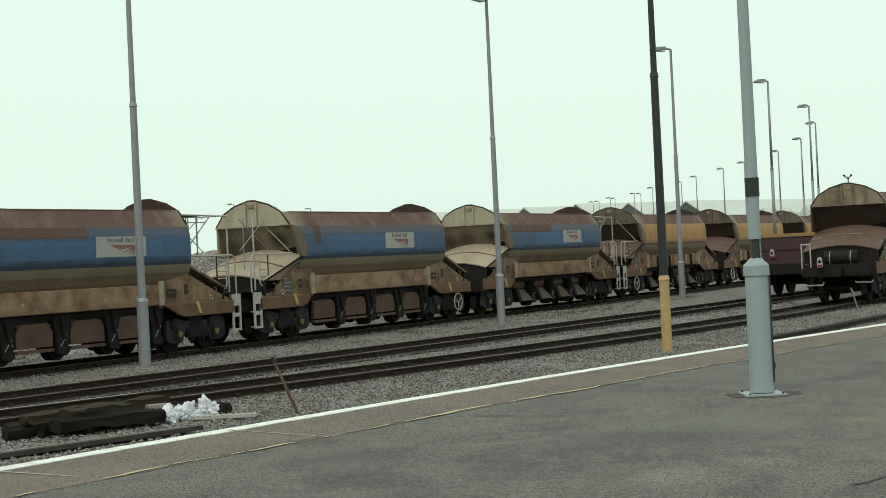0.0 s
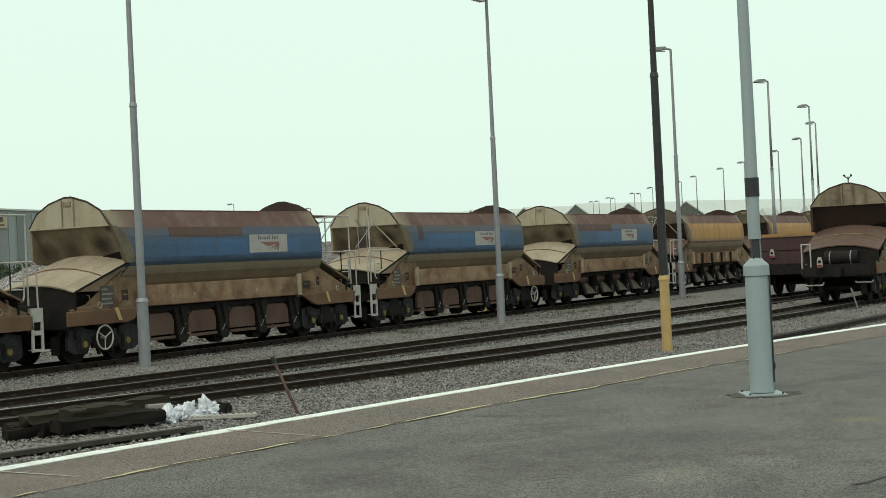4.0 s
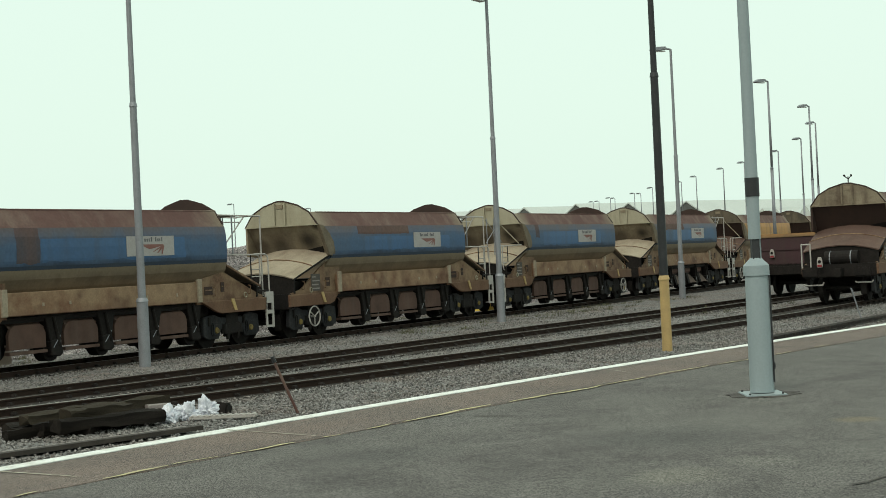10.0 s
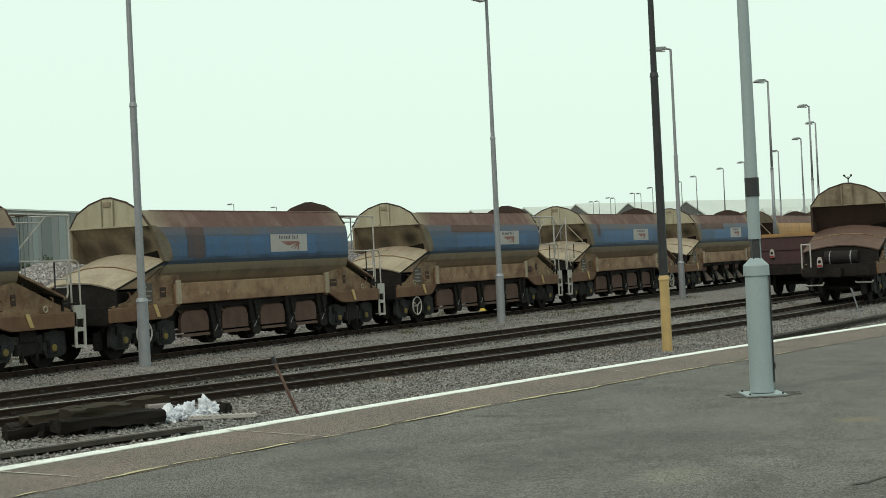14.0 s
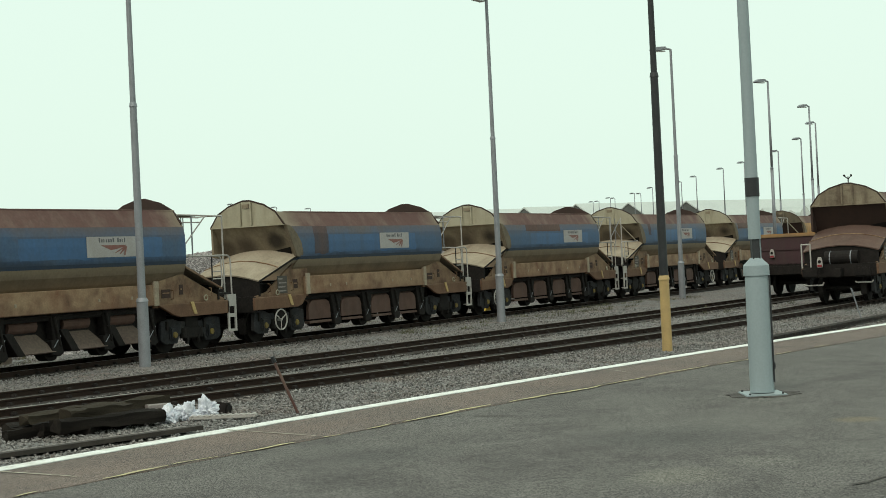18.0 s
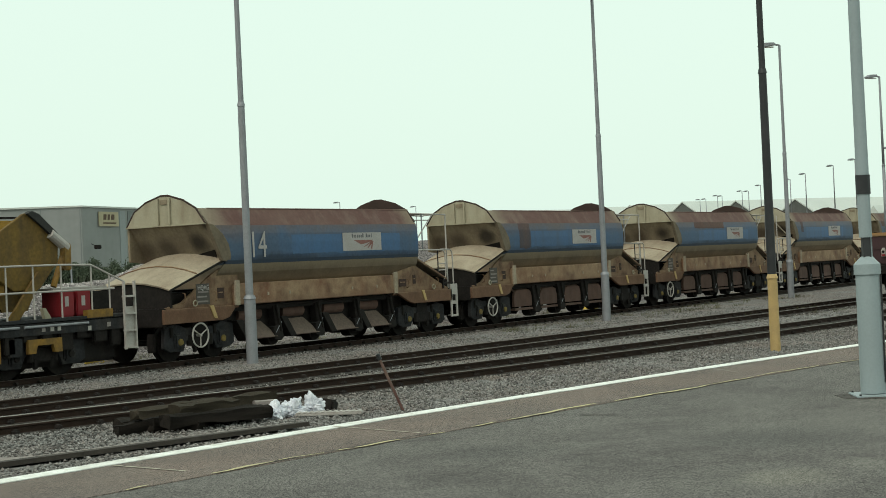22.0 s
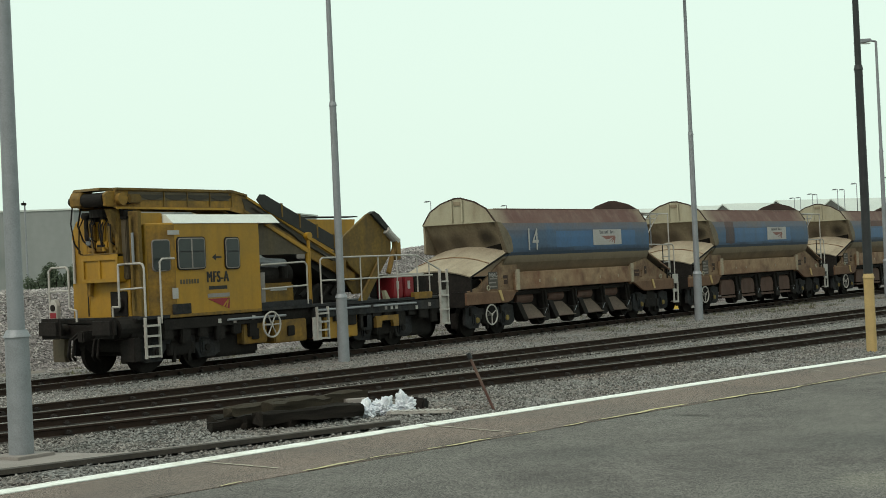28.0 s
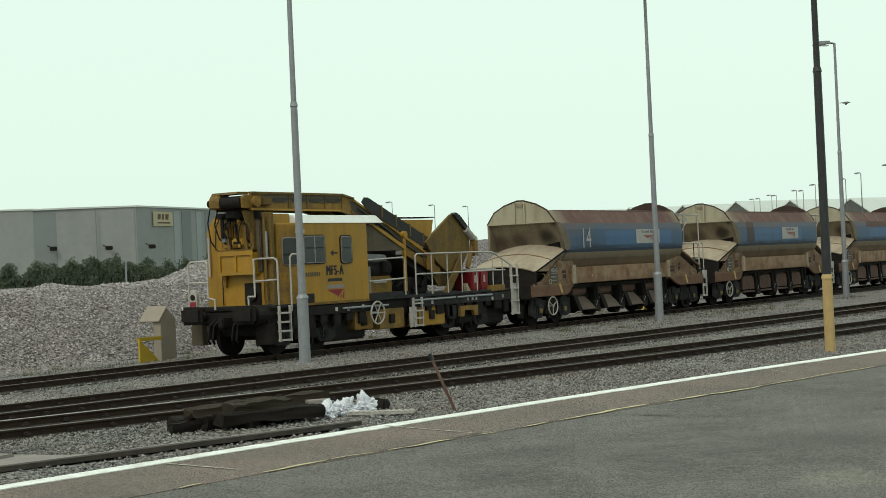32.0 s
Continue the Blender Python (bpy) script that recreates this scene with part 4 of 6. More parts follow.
def left_edge(z):
    for (z1, x1), (z0, x0) in zip(LEFT_EDGE, LEFT_EDGE[1:]):
        if z >= z0:
            return x0 + (x1 - x0) * (z - z0) / (z1 - z0)
    return -4.6


def side_strip(profile, sgn, x_right=4.55, skin=.035):
    """One long plate of the hopper side: profile is (y, z) of its outer face, from the top down."""
    rows = []
    for k in range(13):
        ring = []
        for inset, points in ((0, profile), (skin, profile[::-1])):
            for y, z in points:
                x0 = left_edge(min(z, 3.7))
                ring.append((x0 + (x_right - x0) * k / 12, sgn * (y - inset), z))
        rows.append(ring)
    return loft(rows, close=True)


def side_patch(x0, x1, z0, z1, y=-1.364, ragged=.06):
    """A thin skin that lies on the blue side, follows its curve and has a worn, uneven border."""
    def out(z):
        return np.interp(z, (2.38, 2.5, 2.8, 3.05, 3.26), (1.345, 1.36, 1.36, 1.345, 1.302)) + (-y - 1.36)
    rows = []
    for j in range(9):
        row = []
        for i in range(41):
            u = i / 40
            x = x0 + (x1 - x0) * u
            lower = z0 + ragged * (noise.noise((x * 2.1, z1 * 5, 1)) + .6 * noise.noise((x * 7.3, z1 * 5, 4)))
            z = z1 + (lower - z1) * j / 8
            x += ragged * 1.2 * noise.noise((x0 * 3, z * 6, 2)) * (1 if i in (0, 40) else 0)
            row.append((x, -float(out(z)), z))
        rows.append(row)
    return loft(rows)


def bogie(parent, x, handwheel, wheel_list):
    bg = part("bogie", prism([(-1.28, .34), (-1.25, .82), (-.8, .9), (-.5, .8), (.5, .8), (.8, .9), (1.25, .82), (1.28, .34), (1.08, .24), (.6, .24), (.48, .48), (.25, .56), (-.25, .56), (-.48, .48), (-.6, .24), (-1.08, .24)],
                             -1.1, -.98, "y", bevel=.015), BOGIE, parent, "dark cast-steel bogie")
    bg.matrix_basis = pose(x, 0, 0)
    part("side_frame", prism([(-1.25, .42), (-1.2, .78), (-.75, .86), (.75, .86), (1.2, .78), (1.25, .42), (.35, .34), (-.35, .34)], .98, 1.1, "y"), BOGIE, bg)
    part("bolster", box(-.3, .3, -1.12, 1.12, .5, .95, .03), GRIME, bg)
    for ax in (-.78, .78):
        part("axlebox", box(ax - .17, ax + .17, -1.17, -1.0, .32, .68, .04), BOGIE, bg)
        cap = part("axle_cap", rod((ax, -1.165, .47), (ax, -1.2, .47), .088, .075, seg=12), OCHRE if wheel_list is None else GRIME, bg, "ochre axle-end cap" if wheel_list is None else "")
        part("brake_block", box(ax - .62, ax - .5, -.85, -.65, .25, .7, .02), GRIME, bg)
        part("spring_nest", rod((ax * .45, -1.08, .36), (ax * .45, -1.08, .62), .09, seg=10), GRIME, bg)
        ws = bmesh.new()
        rod((0, -1.0, 0), (0, 1.0, 0), .08, bm=ws)
        for sy in (-1, 1):
            rod((0, sy * .70, 0), (0, sy * .815, 0), .455, seg=28, bm=ws)
            rod((0, sy * .665, 0), (0, sy * .70, 0), .485, seg=28, bm=ws)
            rod((0, sy * .812, 0), (0, sy * .85, 0), .17, .14, seg=14, bm=ws)
        wheelset = part("wheelset", ws, GRIME, bg, "grimy wheelset")
        wheelset.matrix_basis = pose(ax, 0, .457)
        part("tie_lug", box(ax - .3, ax - .2, -1.14, -1.09, .6, .84, .015), GRIME, bg)
        part("brake_beam", box(ax * .3 - .05, ax * .3 + .05, -1.16, -1.08, .2, .46, .015), GRIME, bg)
    part("spring_box", box(-.34, .34, -1.15, -1.08, .34, .66, .03), GRIME, bg)
    if handwheel:
        u = handwheel
        hw = ring((u, -1.27, .60), .29, .022)
        for k in range(3):
            a = k * math.tau / 3 + .5
            rod((u, -1.27, .60), (u + .28 * math.cos(a), -1.27, .60 + .28 * math.sin(a)), .016, seg=6, bm=hw)
        rod((u, -1.3, .60), (u, -1.05, .60), .035, seg=8, bm=hw)
        part("handwheel", hw, OFFWHITE, bg, "white brake handwheel")
    return bg


def hopper_wagon(label, paint, chutes, left_plate=None, slope=None, wheel=-1, cover_paint=None):
    """An open hopper wagon: arched end plates, barrel sides, outlet chutes between two bogies."""
    w = thing("hopper_wagon", 0, 0, 0, label, "hopper wagon", "ballast train wagons")
    for sgn in (1, -1):
        part("top_plate", side_strip([(1.02, 3.70), (1.30, 3.26)], sgn), RUST, w, "rust-washed upper side plate")
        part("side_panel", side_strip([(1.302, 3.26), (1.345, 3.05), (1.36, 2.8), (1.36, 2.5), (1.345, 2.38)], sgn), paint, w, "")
        part("waist_band", side_strip([(1.347, 2.38), (1.335, 2.29)], sgn), DEEP_BLUE if paint is BLUE else RUST, w)
        part("lower_plate", side_strip([(1.333, 2.29), (1.27, 2.08), (1.12, 1.86), (.9, 1.62)], sgn), OLIVE, w, "dirty olive lower side plate with light bands in its colour")
        part("rim", rod((-4.45, sgn * 1.02, 3.69), (4.55, sgn * 1.02, 3.69), .022, seg=8), RUST, w)
    for sgn in (-1, 1):
        rows = []
        for z, y in ((3.24, 1.306), (3.05, 1.347), (2.8, 1.362), (2.5, 1.362), (2.4, 1.35)):
            rows.append([(left_edge(z) + u + .03 * noise.noise((z * 9, u * 5, sgn)), sgn * (y + .003), z) for u in (-.005, .07, .16)])
        part("worn_edge", loft(rows), CHEEK, w, "paint worn to bare steel along the edge")
    # camera-side end
    end = part("end_plate", prism(ARCH, -4.84, -4.78, "x"), left_plate or CREAM, w, "dusty cream arched end plate")
    for ry in (-.19, .19):
        part("rib", box(-4.90, -4.84, ry - .03, ry + .03, 3.34, 4.0, .008), left_plate or CREAM, end)
    part("plate_edge", tube([(-4.83, y, z) for y, z in ARCH], .026, seg=6), RUST_DARK, end, "dark rusty edge")
    part("vent", box(-4.865, -4.845, -.12, .12, 3.84, 3.96), SHADE, end)
    part("end_lip", box(-4.88, -4.78, -1.3, 1.3, 3.29, 3.33, .008), left_plate or CREAM, end)
    part("slope_sheet", loft([[(-4.8 + (1 - (z - 2.4) / .92) * .62, sgn, z) for sgn in (-1.31, -.7, 0, .7, 1.31)] for z in (3.32, 3.0, 2.7, 2.4)], thick=.03), slope or SHADE, w, "dark-blotched sloping end sheet")
    for sgn in (-1, 1):
        part("cheek", prism([(-4.80, 3.31), (-4.3, 2.38), (-4.13, 2.36), (-4.05, 2.55), (-4.08, 2.75), (-4.18, 2.95), (-4.37, 3.14), (-4.60, 3.29)] if sgn < 0 else [(-4.80, 3.3), (-4.8, 2.45), (-4.2, 2.4), (-4.2, 3.3)], sgn * 1.25, sgn * (1.366 if sgn < 0 else 1.325), "y", bevel=.012), CHEEK if sgn < 0 else slope or SHADE, w)
    # black patch over the uncut sheet draws the darkness of a gap
    part("sheet_opening", loft([[(-4.8 + (1 - (z - 2.4) / .92) * .62 - .02, y, z) for y, z in row] for row in (((-.55, 2.56), (-.85, 2.61), (-1.18, 2.66)), ((-.7, 2.53), (-.9, 2.53), (-1.16, 2.56)), ((-.85, 2.5), (-1.0, 2.48), (-1.13, 2.46)))], thick=.008), GRIME, w, "black patch standing for the shaded gap at the slope sheet's foot")
    for side, x_in, x_out, z_in, fall in ((-1, -4.2, -6.2, 2.42, .68), (1, 4.57, 6.1, 2.24, .62)):
        rows = []
        for i in range(7):
            f = i / 6
            rows.append([(x_in + (x_out - x_in) * f, y, z_in - fall * f + (.24 - .04 * f) * (1 - (y / 1.3) ** 2)) for y in (-1.3, -.95, -.5, 0, .5, .95, 1.3)])
        cover = part("end_cover", loft(rows, thick=.04), (cover_paint or (DUST if left_plate is None else COVER_BROWN)), w, "dust-covered crowned sloping end cover", smooth=False)
        part("cover_seam", loft([[(x_in + (x_out - x_in) * f, y, z_in + .03 - fall * f + (.24 - .04 * f) * (1 - (y / 1.3) ** 2)) for y in (-1.3, -.95, -.5, 0, .5, .95, 1.3)] for f in (.5, .515)], thick=.02), TAN, cover)
        # on the camera-side end the black strip draws the shadow below the cover
        part("cover_edge", prism([(x_in, z_in), (x_out, z_in - fall), (x_out, z_in - fall - .05), (x_in, z_in - .06)], -1.32, -1.29, "y"), GRIME if side < 0 else RUSTY_TAN, cover)
        z_out = z_in - fall - .03
        # added black plate: the deep shade beneath the cover, given as a solid
        part("cover_end", prism([(-1.26, 1.3)] + [(y, z_out + .2 * (1 - (y / 1.3) ** 2)) for y in (-1.26, -.95, -.5, 0, .5, .95, 1.26)] + [(1.26, 1.3)], x_out - side * .12, x_out - side * .06, "x"), GRIME, cover, "black plate standing for the shade under the cover")
        # end framing under the cover
        for sgn in (-1, 1):
            part("end_wing", prism([(side * 3.62, 1.2), (side * 3.62, 2.02), (side * 4.3, 2.2), (side * 4.75, 1.98), (side * 5.7, 1.42), (side * 6.3, 1.3), (side * 6.3, 1.2)] if side < 0 else [(3.3, 1.2), (3.3, 1.83), (4.5, 2.04), (5.85, 1.48), (6.3, 1.32), (6.3, 1.2)], sgn * 1.17, sgn * 1.23, "y"), RUSTY_TAN, w, "rust-mottled tan frame side")
            part("frame_beam", prism([(side * 4.05, .98), (side * (3.75 if side < 0 else 3.4), 1.27), (side * 6.42, 1.27), (side * 6.42, .92), (side * 4.3, .92)], sgn * 1.2, sgn * 1.30, "y", bevel=.012), RUSTY_TAN, w, "rust-stained frame beam")
        part("headstock", box(side * 6.35 - .08, side * 6.35 + .08, -1.25, 1.25, .85, 1.3, .02), GRIME, w)
        part("coupler", box(min(side * 6.4, side * 6.85), max(side * 6.4, side * 6.85), -.14, .14, .85, 1.15, .03), GRIME, w)
        part("equipment", box(min(side * 4.3, side * 6.0), max(side * 4.3, side * 6.0), -.85, .85, 1.1, 1.65, .04), GRIME, w)
        part("lamp_tab", prism([(side * 4.75 - .06, 1.3), (side * 4.75 + .08, 1.3), (side * 4.75 + .22, .98), (side * 4.75 + .1, .98)], -1.325, -1.305, "y"), YELLOW_POST, w, "pale yellow tab plate")
        part("tie_ring", ring((side * 5.35, -1.33, 1.38), .07, .016, seg=10), CREAM, w)
    part("end_plate", prism(ARCH, 4.49, 4.55, "x"), RUST_DARK, w, "arched far end plate, rust-dark inside")
    panel = part("data_panel", box(-5.2, -4.72, -1.245, -1.235, 1.34, 1.84), DATAGREY, w, "dirty dark grey data panel with pale bars")
    for k, (u0, u1) in enumerate(((.04, .42), (.03, .38), (.06, .44), (.04, .25))):
        part("data_bar", box(-5.2 + u0, -5.2 + u1, -1.25, -1.245, 1.39 + k * .115, 1.43 + k * .115), CONCRETE, panel)
    for x0, x1, z0, z1 in ((-4.42, -4.18, 1.46, 1.72), (3.62, 3.98, 1.44, 1.66), (4.35, 4.5, 1.5, 1.76)):
        plate = part("small_panel", box(x0, x1, -1.245, -1.235, z0, z1), RUST_DARK, w)
        part("panel_mark", box(x0 + .04, x1 - .05, -1.25, -1.245, (z0 + z1) / 2, (z0 + z1) / 2 + .03), TAN, plate)
    for x in (-5.7, -4.55, 4.0, 5.6):
        part("grab_iron", tube([(x, -1.25, 1.4), (x, -1.33, 1.42), (x, -1.33, 1.62), (x, -1.25, 1.64)], .014, seg=6), RUSTY_TAN, w)
    # sill boxes between the bogies
    for sgn in (-1, 1):
        part("side_sill", prism([(1.0, 1.74), (1.33, 1.80), (1.345, 1.27), (1.1, 1.25)] if sgn > 0 else [(-1.0, 1.74), (-1.33, 1.80), (-1.345, 1.27), (-1.1, 1.25)], -3.85, 3.3, "x", bevel=.012), TAN, w, "dusty rust-streaked side sill")
        for sx in (-3.8, 3.27):
            part("sill_bracket", box(sx - .09, sx + .09, sgn * 1.35 - .03, sgn * 1.35 + .03, 1.26, 1.88, .01), DUST, w, "dusty pale sill bracket")
        for sx in (-2.6, -1.7, 1.1, 2.3):
            part("sill_mark", box(sx, sx + .07, sgn * 1.352, sgn * 1.346, 1.46, 1.54), DUST, w)
    part("underframe", box(-4.2, 4.2, -.92, .92, .62, 1.7, .03), GRIME, w, "black hopper underside")
    for k, cx in enumerate((-2.88, -1.08, .72, 2.38)):
        for sgn in (-1, 1):
            if chutes == "flat":
                part("chute", prism([(cx - .6, .5), (cx - .6, .84), (cx - .53, .98), (cx - .4, 1.06), (cx + .4, 1.06), (cx + .53, .98), (cx + .6, .84), (cx + .6, .5)], sgn * 1.02, sgn * 1.12, "y", bevel=.01), CHUTE, w, "red-brown outlet chute")
                part("chute_top", loft([[(cx - .5, sgn * .8, 1.22), (cx + .5, sgn * .8, 1.22)], [(cx - .56, sgn * 1.1, .98), (cx + .56, sgn * 1.1, .98)]], thick=.02), COVER_BROWN, w, "dusty sloping chute top")
                part("chute_lip", box(cx - .6, cx + .62, min(sgn * .95, sgn * 1.14), max(sgn * .95, sgn * 1.14), .38, .455, .01), COVER_BROWN, w)
            else:
                part("chute", loft([[(cx - .62, sgn * .88, .86), (cx + .42, sgn * .88, .86)], [(cx - .22, sgn * 1.22, .38), (cx + .80, sgn * 1.22, .38)]], thick=.04), CHUTE_DUST, w, "slanting dusty outlet chute")
                part("chute_lip", prism([(cx - .86, .88), (cx - .46, .34), (cx - .2, .34), (cx - .6, .88)], sgn * .9, sgn * 1.235, "y", bevel=.01), GRIME, w)
                part("chute_drum", tube([(cx - .5, sgn * .86, 1.0), (cx + .42, sgn * .86, 1.0)], .17, seg=14), CHUTE, w, "dim brown outlet drum")
        for sgn in (-1, 1):
            lx = cx + .86
            wide = 1.0 if chutes == "flat" else .5
            leg = part("door_gear", prism([(lx - .34 * wide, 1.28), (lx + .34 * wide, 1.28), (lx + .25 * wide, .95), (lx + .17 * wide, .6), (lx + .2 * wide, .45), (lx - .2 * wide, .45), (lx - .17 * wide, .6), (lx - .25 * wide, .95)], sgn * .95, sgn * 1.18, "y", bevel=.02), GRIME, w, "grimy chute door gear")
            part("gear_drum", rod((lx, sgn * .7, .42), (lx, sgn * 1.0, .42), .27, seg=16), GRIME, leg)
            part("gear_foot", prism([(lx - .2, .62), (lx + .1, .7), (lx + .22, .34), (lx + .1, .26), (lx - .18, .3)], sgn * 1.0, sgn * 1.21, "y", bevel=.015), GRIME, leg)
            part("ram", rod((lx - .08, sgn * 1.2, 1.2), (lx + .1, sgn * 1.2, .5), .045, seg=8), GRIME, leg)
            part("link", rod((lx + .12, sgn * 1.21, .75), (lx - .12, sgn * 1.21, .48), .012, seg=6), GALV, leg)
    part("chute_header", box(-3.85, 3.3, -1.13, 1.13, 1.1, 1.28, .02), GRIME, w)
    part("air_pipe", rod((-4.0, -1.16, 1.2), (4.0, -1.12, 1.2), .04, seg=8), GRIME, w)
    bogie(w, -4.97, -.17 if wheel < 0 else 0, None)
    bogie(w, 4.97, .5 if wheel > 0 else 0, None)
    return w


def logo(w, x, z, y=-1.378, width=1.85, height=.50):
    """White panel with a bar where the lettering is and a red fan of tracks under it."""
    p = part("logo_panel", box(x, x + width, y, y + .012, z - height, z), SIGNWHITE, w, "white panel with a faded red fan mark")
    for k in range(12):
        if k != 7:
            u = x + width * (.23 + .0455 * k)
            part("lettering_bar", box(u, u + (.03 if k in (2, 10, 11) else .05), y - .004, y, z - height * .28, z - height * (.06 if k in (0, 6, 8, 11) else .13)), LOGOTEXT, p)
    part("fan", prism([(x + width * .27, z - height * .42), (x + width * .78, z - height * .42), (x + width * .70, z - height * .52), (x + width * .56, z - height * .62), (x + width * .46, z - height * .66)], y - .006, y - .001, "y"), SIGNRED, p)
    for k in range(3):
        u = x + width * (.53 + .09 * k)
        part("fan_blade", prism([(u, z - height * .8 + k * -.03), (u + .05, z - height * .8 - k * .03), (x + width * .78, z - height * .5), (x + width * .74, z - height * .46)], y - .008 - k * .003, y - .0065 - k * .003, "y"), SIGNRED, p)


def cage(w, s, double=False):
    """Pale tube frame, hoop rails and step ladder at one end of a wagon; s is the end's sign."""
    r = .021

    def bar(name, points, radius=r, material=OFFWHITE, label=""):
        part(name, tube([(s * x, y, z) for x, y, z in points], radius), material, w, label)

    def slab(x0, x1, y0, y1, z0, z1, bm=None):
        return box(min(s * x0, s * x1), max(s * x0, s * x1), y0, y1, z0, z1, bm=bm)
    # roof frame over the gap
    for y in (-1.15, -.35) if s > 0 else ():
        bar("canopy_rail", [(4.5, y, 3.58), (6.45, y, 3.55)], r, OFFWHITE, "pale tubular canopy rail")
    for x in (4.6, 5.5, 6.44) if s > 0 else ():
        bar("canopy_bar", [(x, -1.15, 3.565), (x, -.35, 3.565)], r * .8)
    if s > 0:
        part("canopy_plate", slab(4.55, 5.6, -1.1, -.4, 3.575, 3.59), OFFWHITE, w)
        bar("frame_bar", [(4.6, -1.15, 3.38), (5.5, -1.15, 3.38)], r * .8)
        bar("brace", [(4.62, -1.15, 2.66), (5.66, -1.15, 3.52)], r * .9)
        bar("frame_post", [(5.1, -1.15, 3.57), (5.1, -1.15, 2.45)], r, GALV)
    if s > 0 or double:
        bar("frame_post", [(5.5, -.5, 3.55), (5.5, -.5, 1.5)], r * .7, GALV)
        bar("frame_post", [(5.78, -.35, 3.55), (5.78, -.35, 1.5)], r * .7, GALV)
        bar("frame_post", [(6.43, -1.15, 3.55), (6.43, -1.15, 1.3)], r * 1.1)
    else:
        for y in (-.7, -.2, .3):
            bar("hoop_rail", [(6.2, y, 1.5), (6.2, y, 2.4), (6.28, y, 2.5), (6.5, y, 2.5), (6.58, y, 2.4), (6.58, y, 1.5)])
    if double:
        bar("brace", [(4.9, -.5, 3.5), (6.2, -.5, 2.6)], r * .6, GALV)
        bar("brace", [(4.7, -.45, 2.6), (6.1, -.45, 3.5)], r * .6, GALV)
    # hoop rails
    bar("hoop_rail", [(4.62, -1.2, 2.5), (6.12, -1.2, 2.47), (6.22, -1.2, 2.43), (6.26, -1.2, 2.33), (6.26, -1.2, 1.72), (6.22, -1.2, 1.62), (6.12, -1.2, 1.58)], r, OFFWHITE, "pale tubular hoop rail")
    bar("hoop_rail", [(6.0, -1.2, 2.49), (6.54, -1.2, 2.48), (6.64, -1.2, 2.43), (6.67, -1.2, 2.33), (6.68, -1.2, 1.42)])
    bar("hoop_post", [(5.84, -1.2, 2.46), (5.84, -1.2, 1.74)], r * .9, BOGIE)
    for z in (2.06, 1.86):
        bar("hoop_rung", [(5.84, -1.2, z), (6.26, -1.2, z)], r * .8)
    # step ladder: a plate with two square foot holes
    lad = bmesh.new()
    for x in (6.35, 6.66):
        slab(x, x + .07, -1.30, -1.26, .42, 1.42, lad)
    for z0, z1 in ((.42, .48), (.80, .90), (1.10, 1.42)):
        slab(6.42, 6.66, -1.30, -1.26, z0, z1, lad)
    for z in (.48, .90):
        slab(6.40, 6.68, -1.26, -1.12, z - .03, z, lad)
    part("ladder", lad, OFFWHITE, w, "off-white step plate with two foot holes")
    part("walkway", slab(4.8, 6.7, -1.2, 1.2, 1.43, 1.48), GRIME, w)


BLUE_LABEL = "blue ballast hopper wagon, rust-topped and coated in tan dust"
wagon = hopper_wagon(BLUE_LABEL, BLUE, "flat")
wagon["start"] = 13.43
copies = {"a": wagon, "b": copy_thing(wagon, pose(0, 0, 0))}
copies["b"]["start"] = 27.42
for key, x, chutes, wheel, label in (
        ("c", 41.5, "flat", 1, "blue ballast hopper wagon with its handwheel at the far end"),
        ("d", 55.4, "open", 0, "blue ballast hopper wagon with a rusty top and slanting open chutes"),
        ("n", -.6, "open", -1, "blue ballast hopper wagon numbered fourteen with slanting open chutes")):
    copies[key] = hopper_wagon(label, BLUE, chutes, wheel=wheel)
    copies[key]["start"] = x
fourteen = copies["n"]
amber = hopper_wagon("orange ballast hopper wagon with a rusty top and slanting chutes", ORANGE, "open", left_plate=SOOTED, slope=RUST_DARK)
amber["start"] = 69.3
copies["e"] = amber
for k in range(9):
    part("sill_rib", box(-3.4 + k * .76, -3.2 + k * .76, -1.42, -1.345, 1.27, 1.78, .012), (TAN, GRIME)[k % 2], amber, "upright rib on the side sill")
for key, x in (("f", 83.3), ("g", 97.3), ("h", 111.3), ("i", 125.3)):
    copies[key] = copy_thing(amber, pose(0, 0, 0))
    copies[key]["start"] = x
for key, x in (("a", .41), ("b", .86), ("c", .5), ("d", .62), ("n", .75)):
    logo(copies[key], x, 3.03)
for key, x0, x1, z0, z1 in (("a", -2.55, 2.75, 2.47, 3.0), ("b", -2.2, 3.4, 2.5, 2.92), ("c", -2.9, 2.9, 2.46, 2.98), ("d", -2.0, 2.6, 2.47, 2.95), ("n", -1.5, 3.6, 2.5, 3.0)):
    part("repainted_patch", side_patch(x0, x1, z0, z1), FRESH_BLUE, copies[key], "fresher blue repainted patch")
for key, x0, x1, z0 in (("b", -2.6, .6, 3.0), ("d", -4.0, -.4, 2.98)):
    part("rust_patch", side_patch(x0, x1, z0, 3.258, y=-1.3645, ragged=.03), BROWN_RUST, copies[key], "rust wash run down over the blue")
for key, x0, x1, z0 in (("a", -3.36, -2.6, 2.44), ("c", -3.6, -3.25, 2.75)):
    part("rust_run", side_patch(x0, x1, z0, 3.256, y=-1.3652, ragged=.05), RUST_RUN, copies[key], "brown rust run over the blue")
for key in "ce":
    part("end_brace", tube([(-4.9, -.35, 3.45), (-4.5, -1.05, 2.55)], .022), CREAM, copies[key])
for key in "anbd":
    cage(copies[key], 1, key == "b")
for key in "ce":
    cage(copies[key], -1, key == "c")
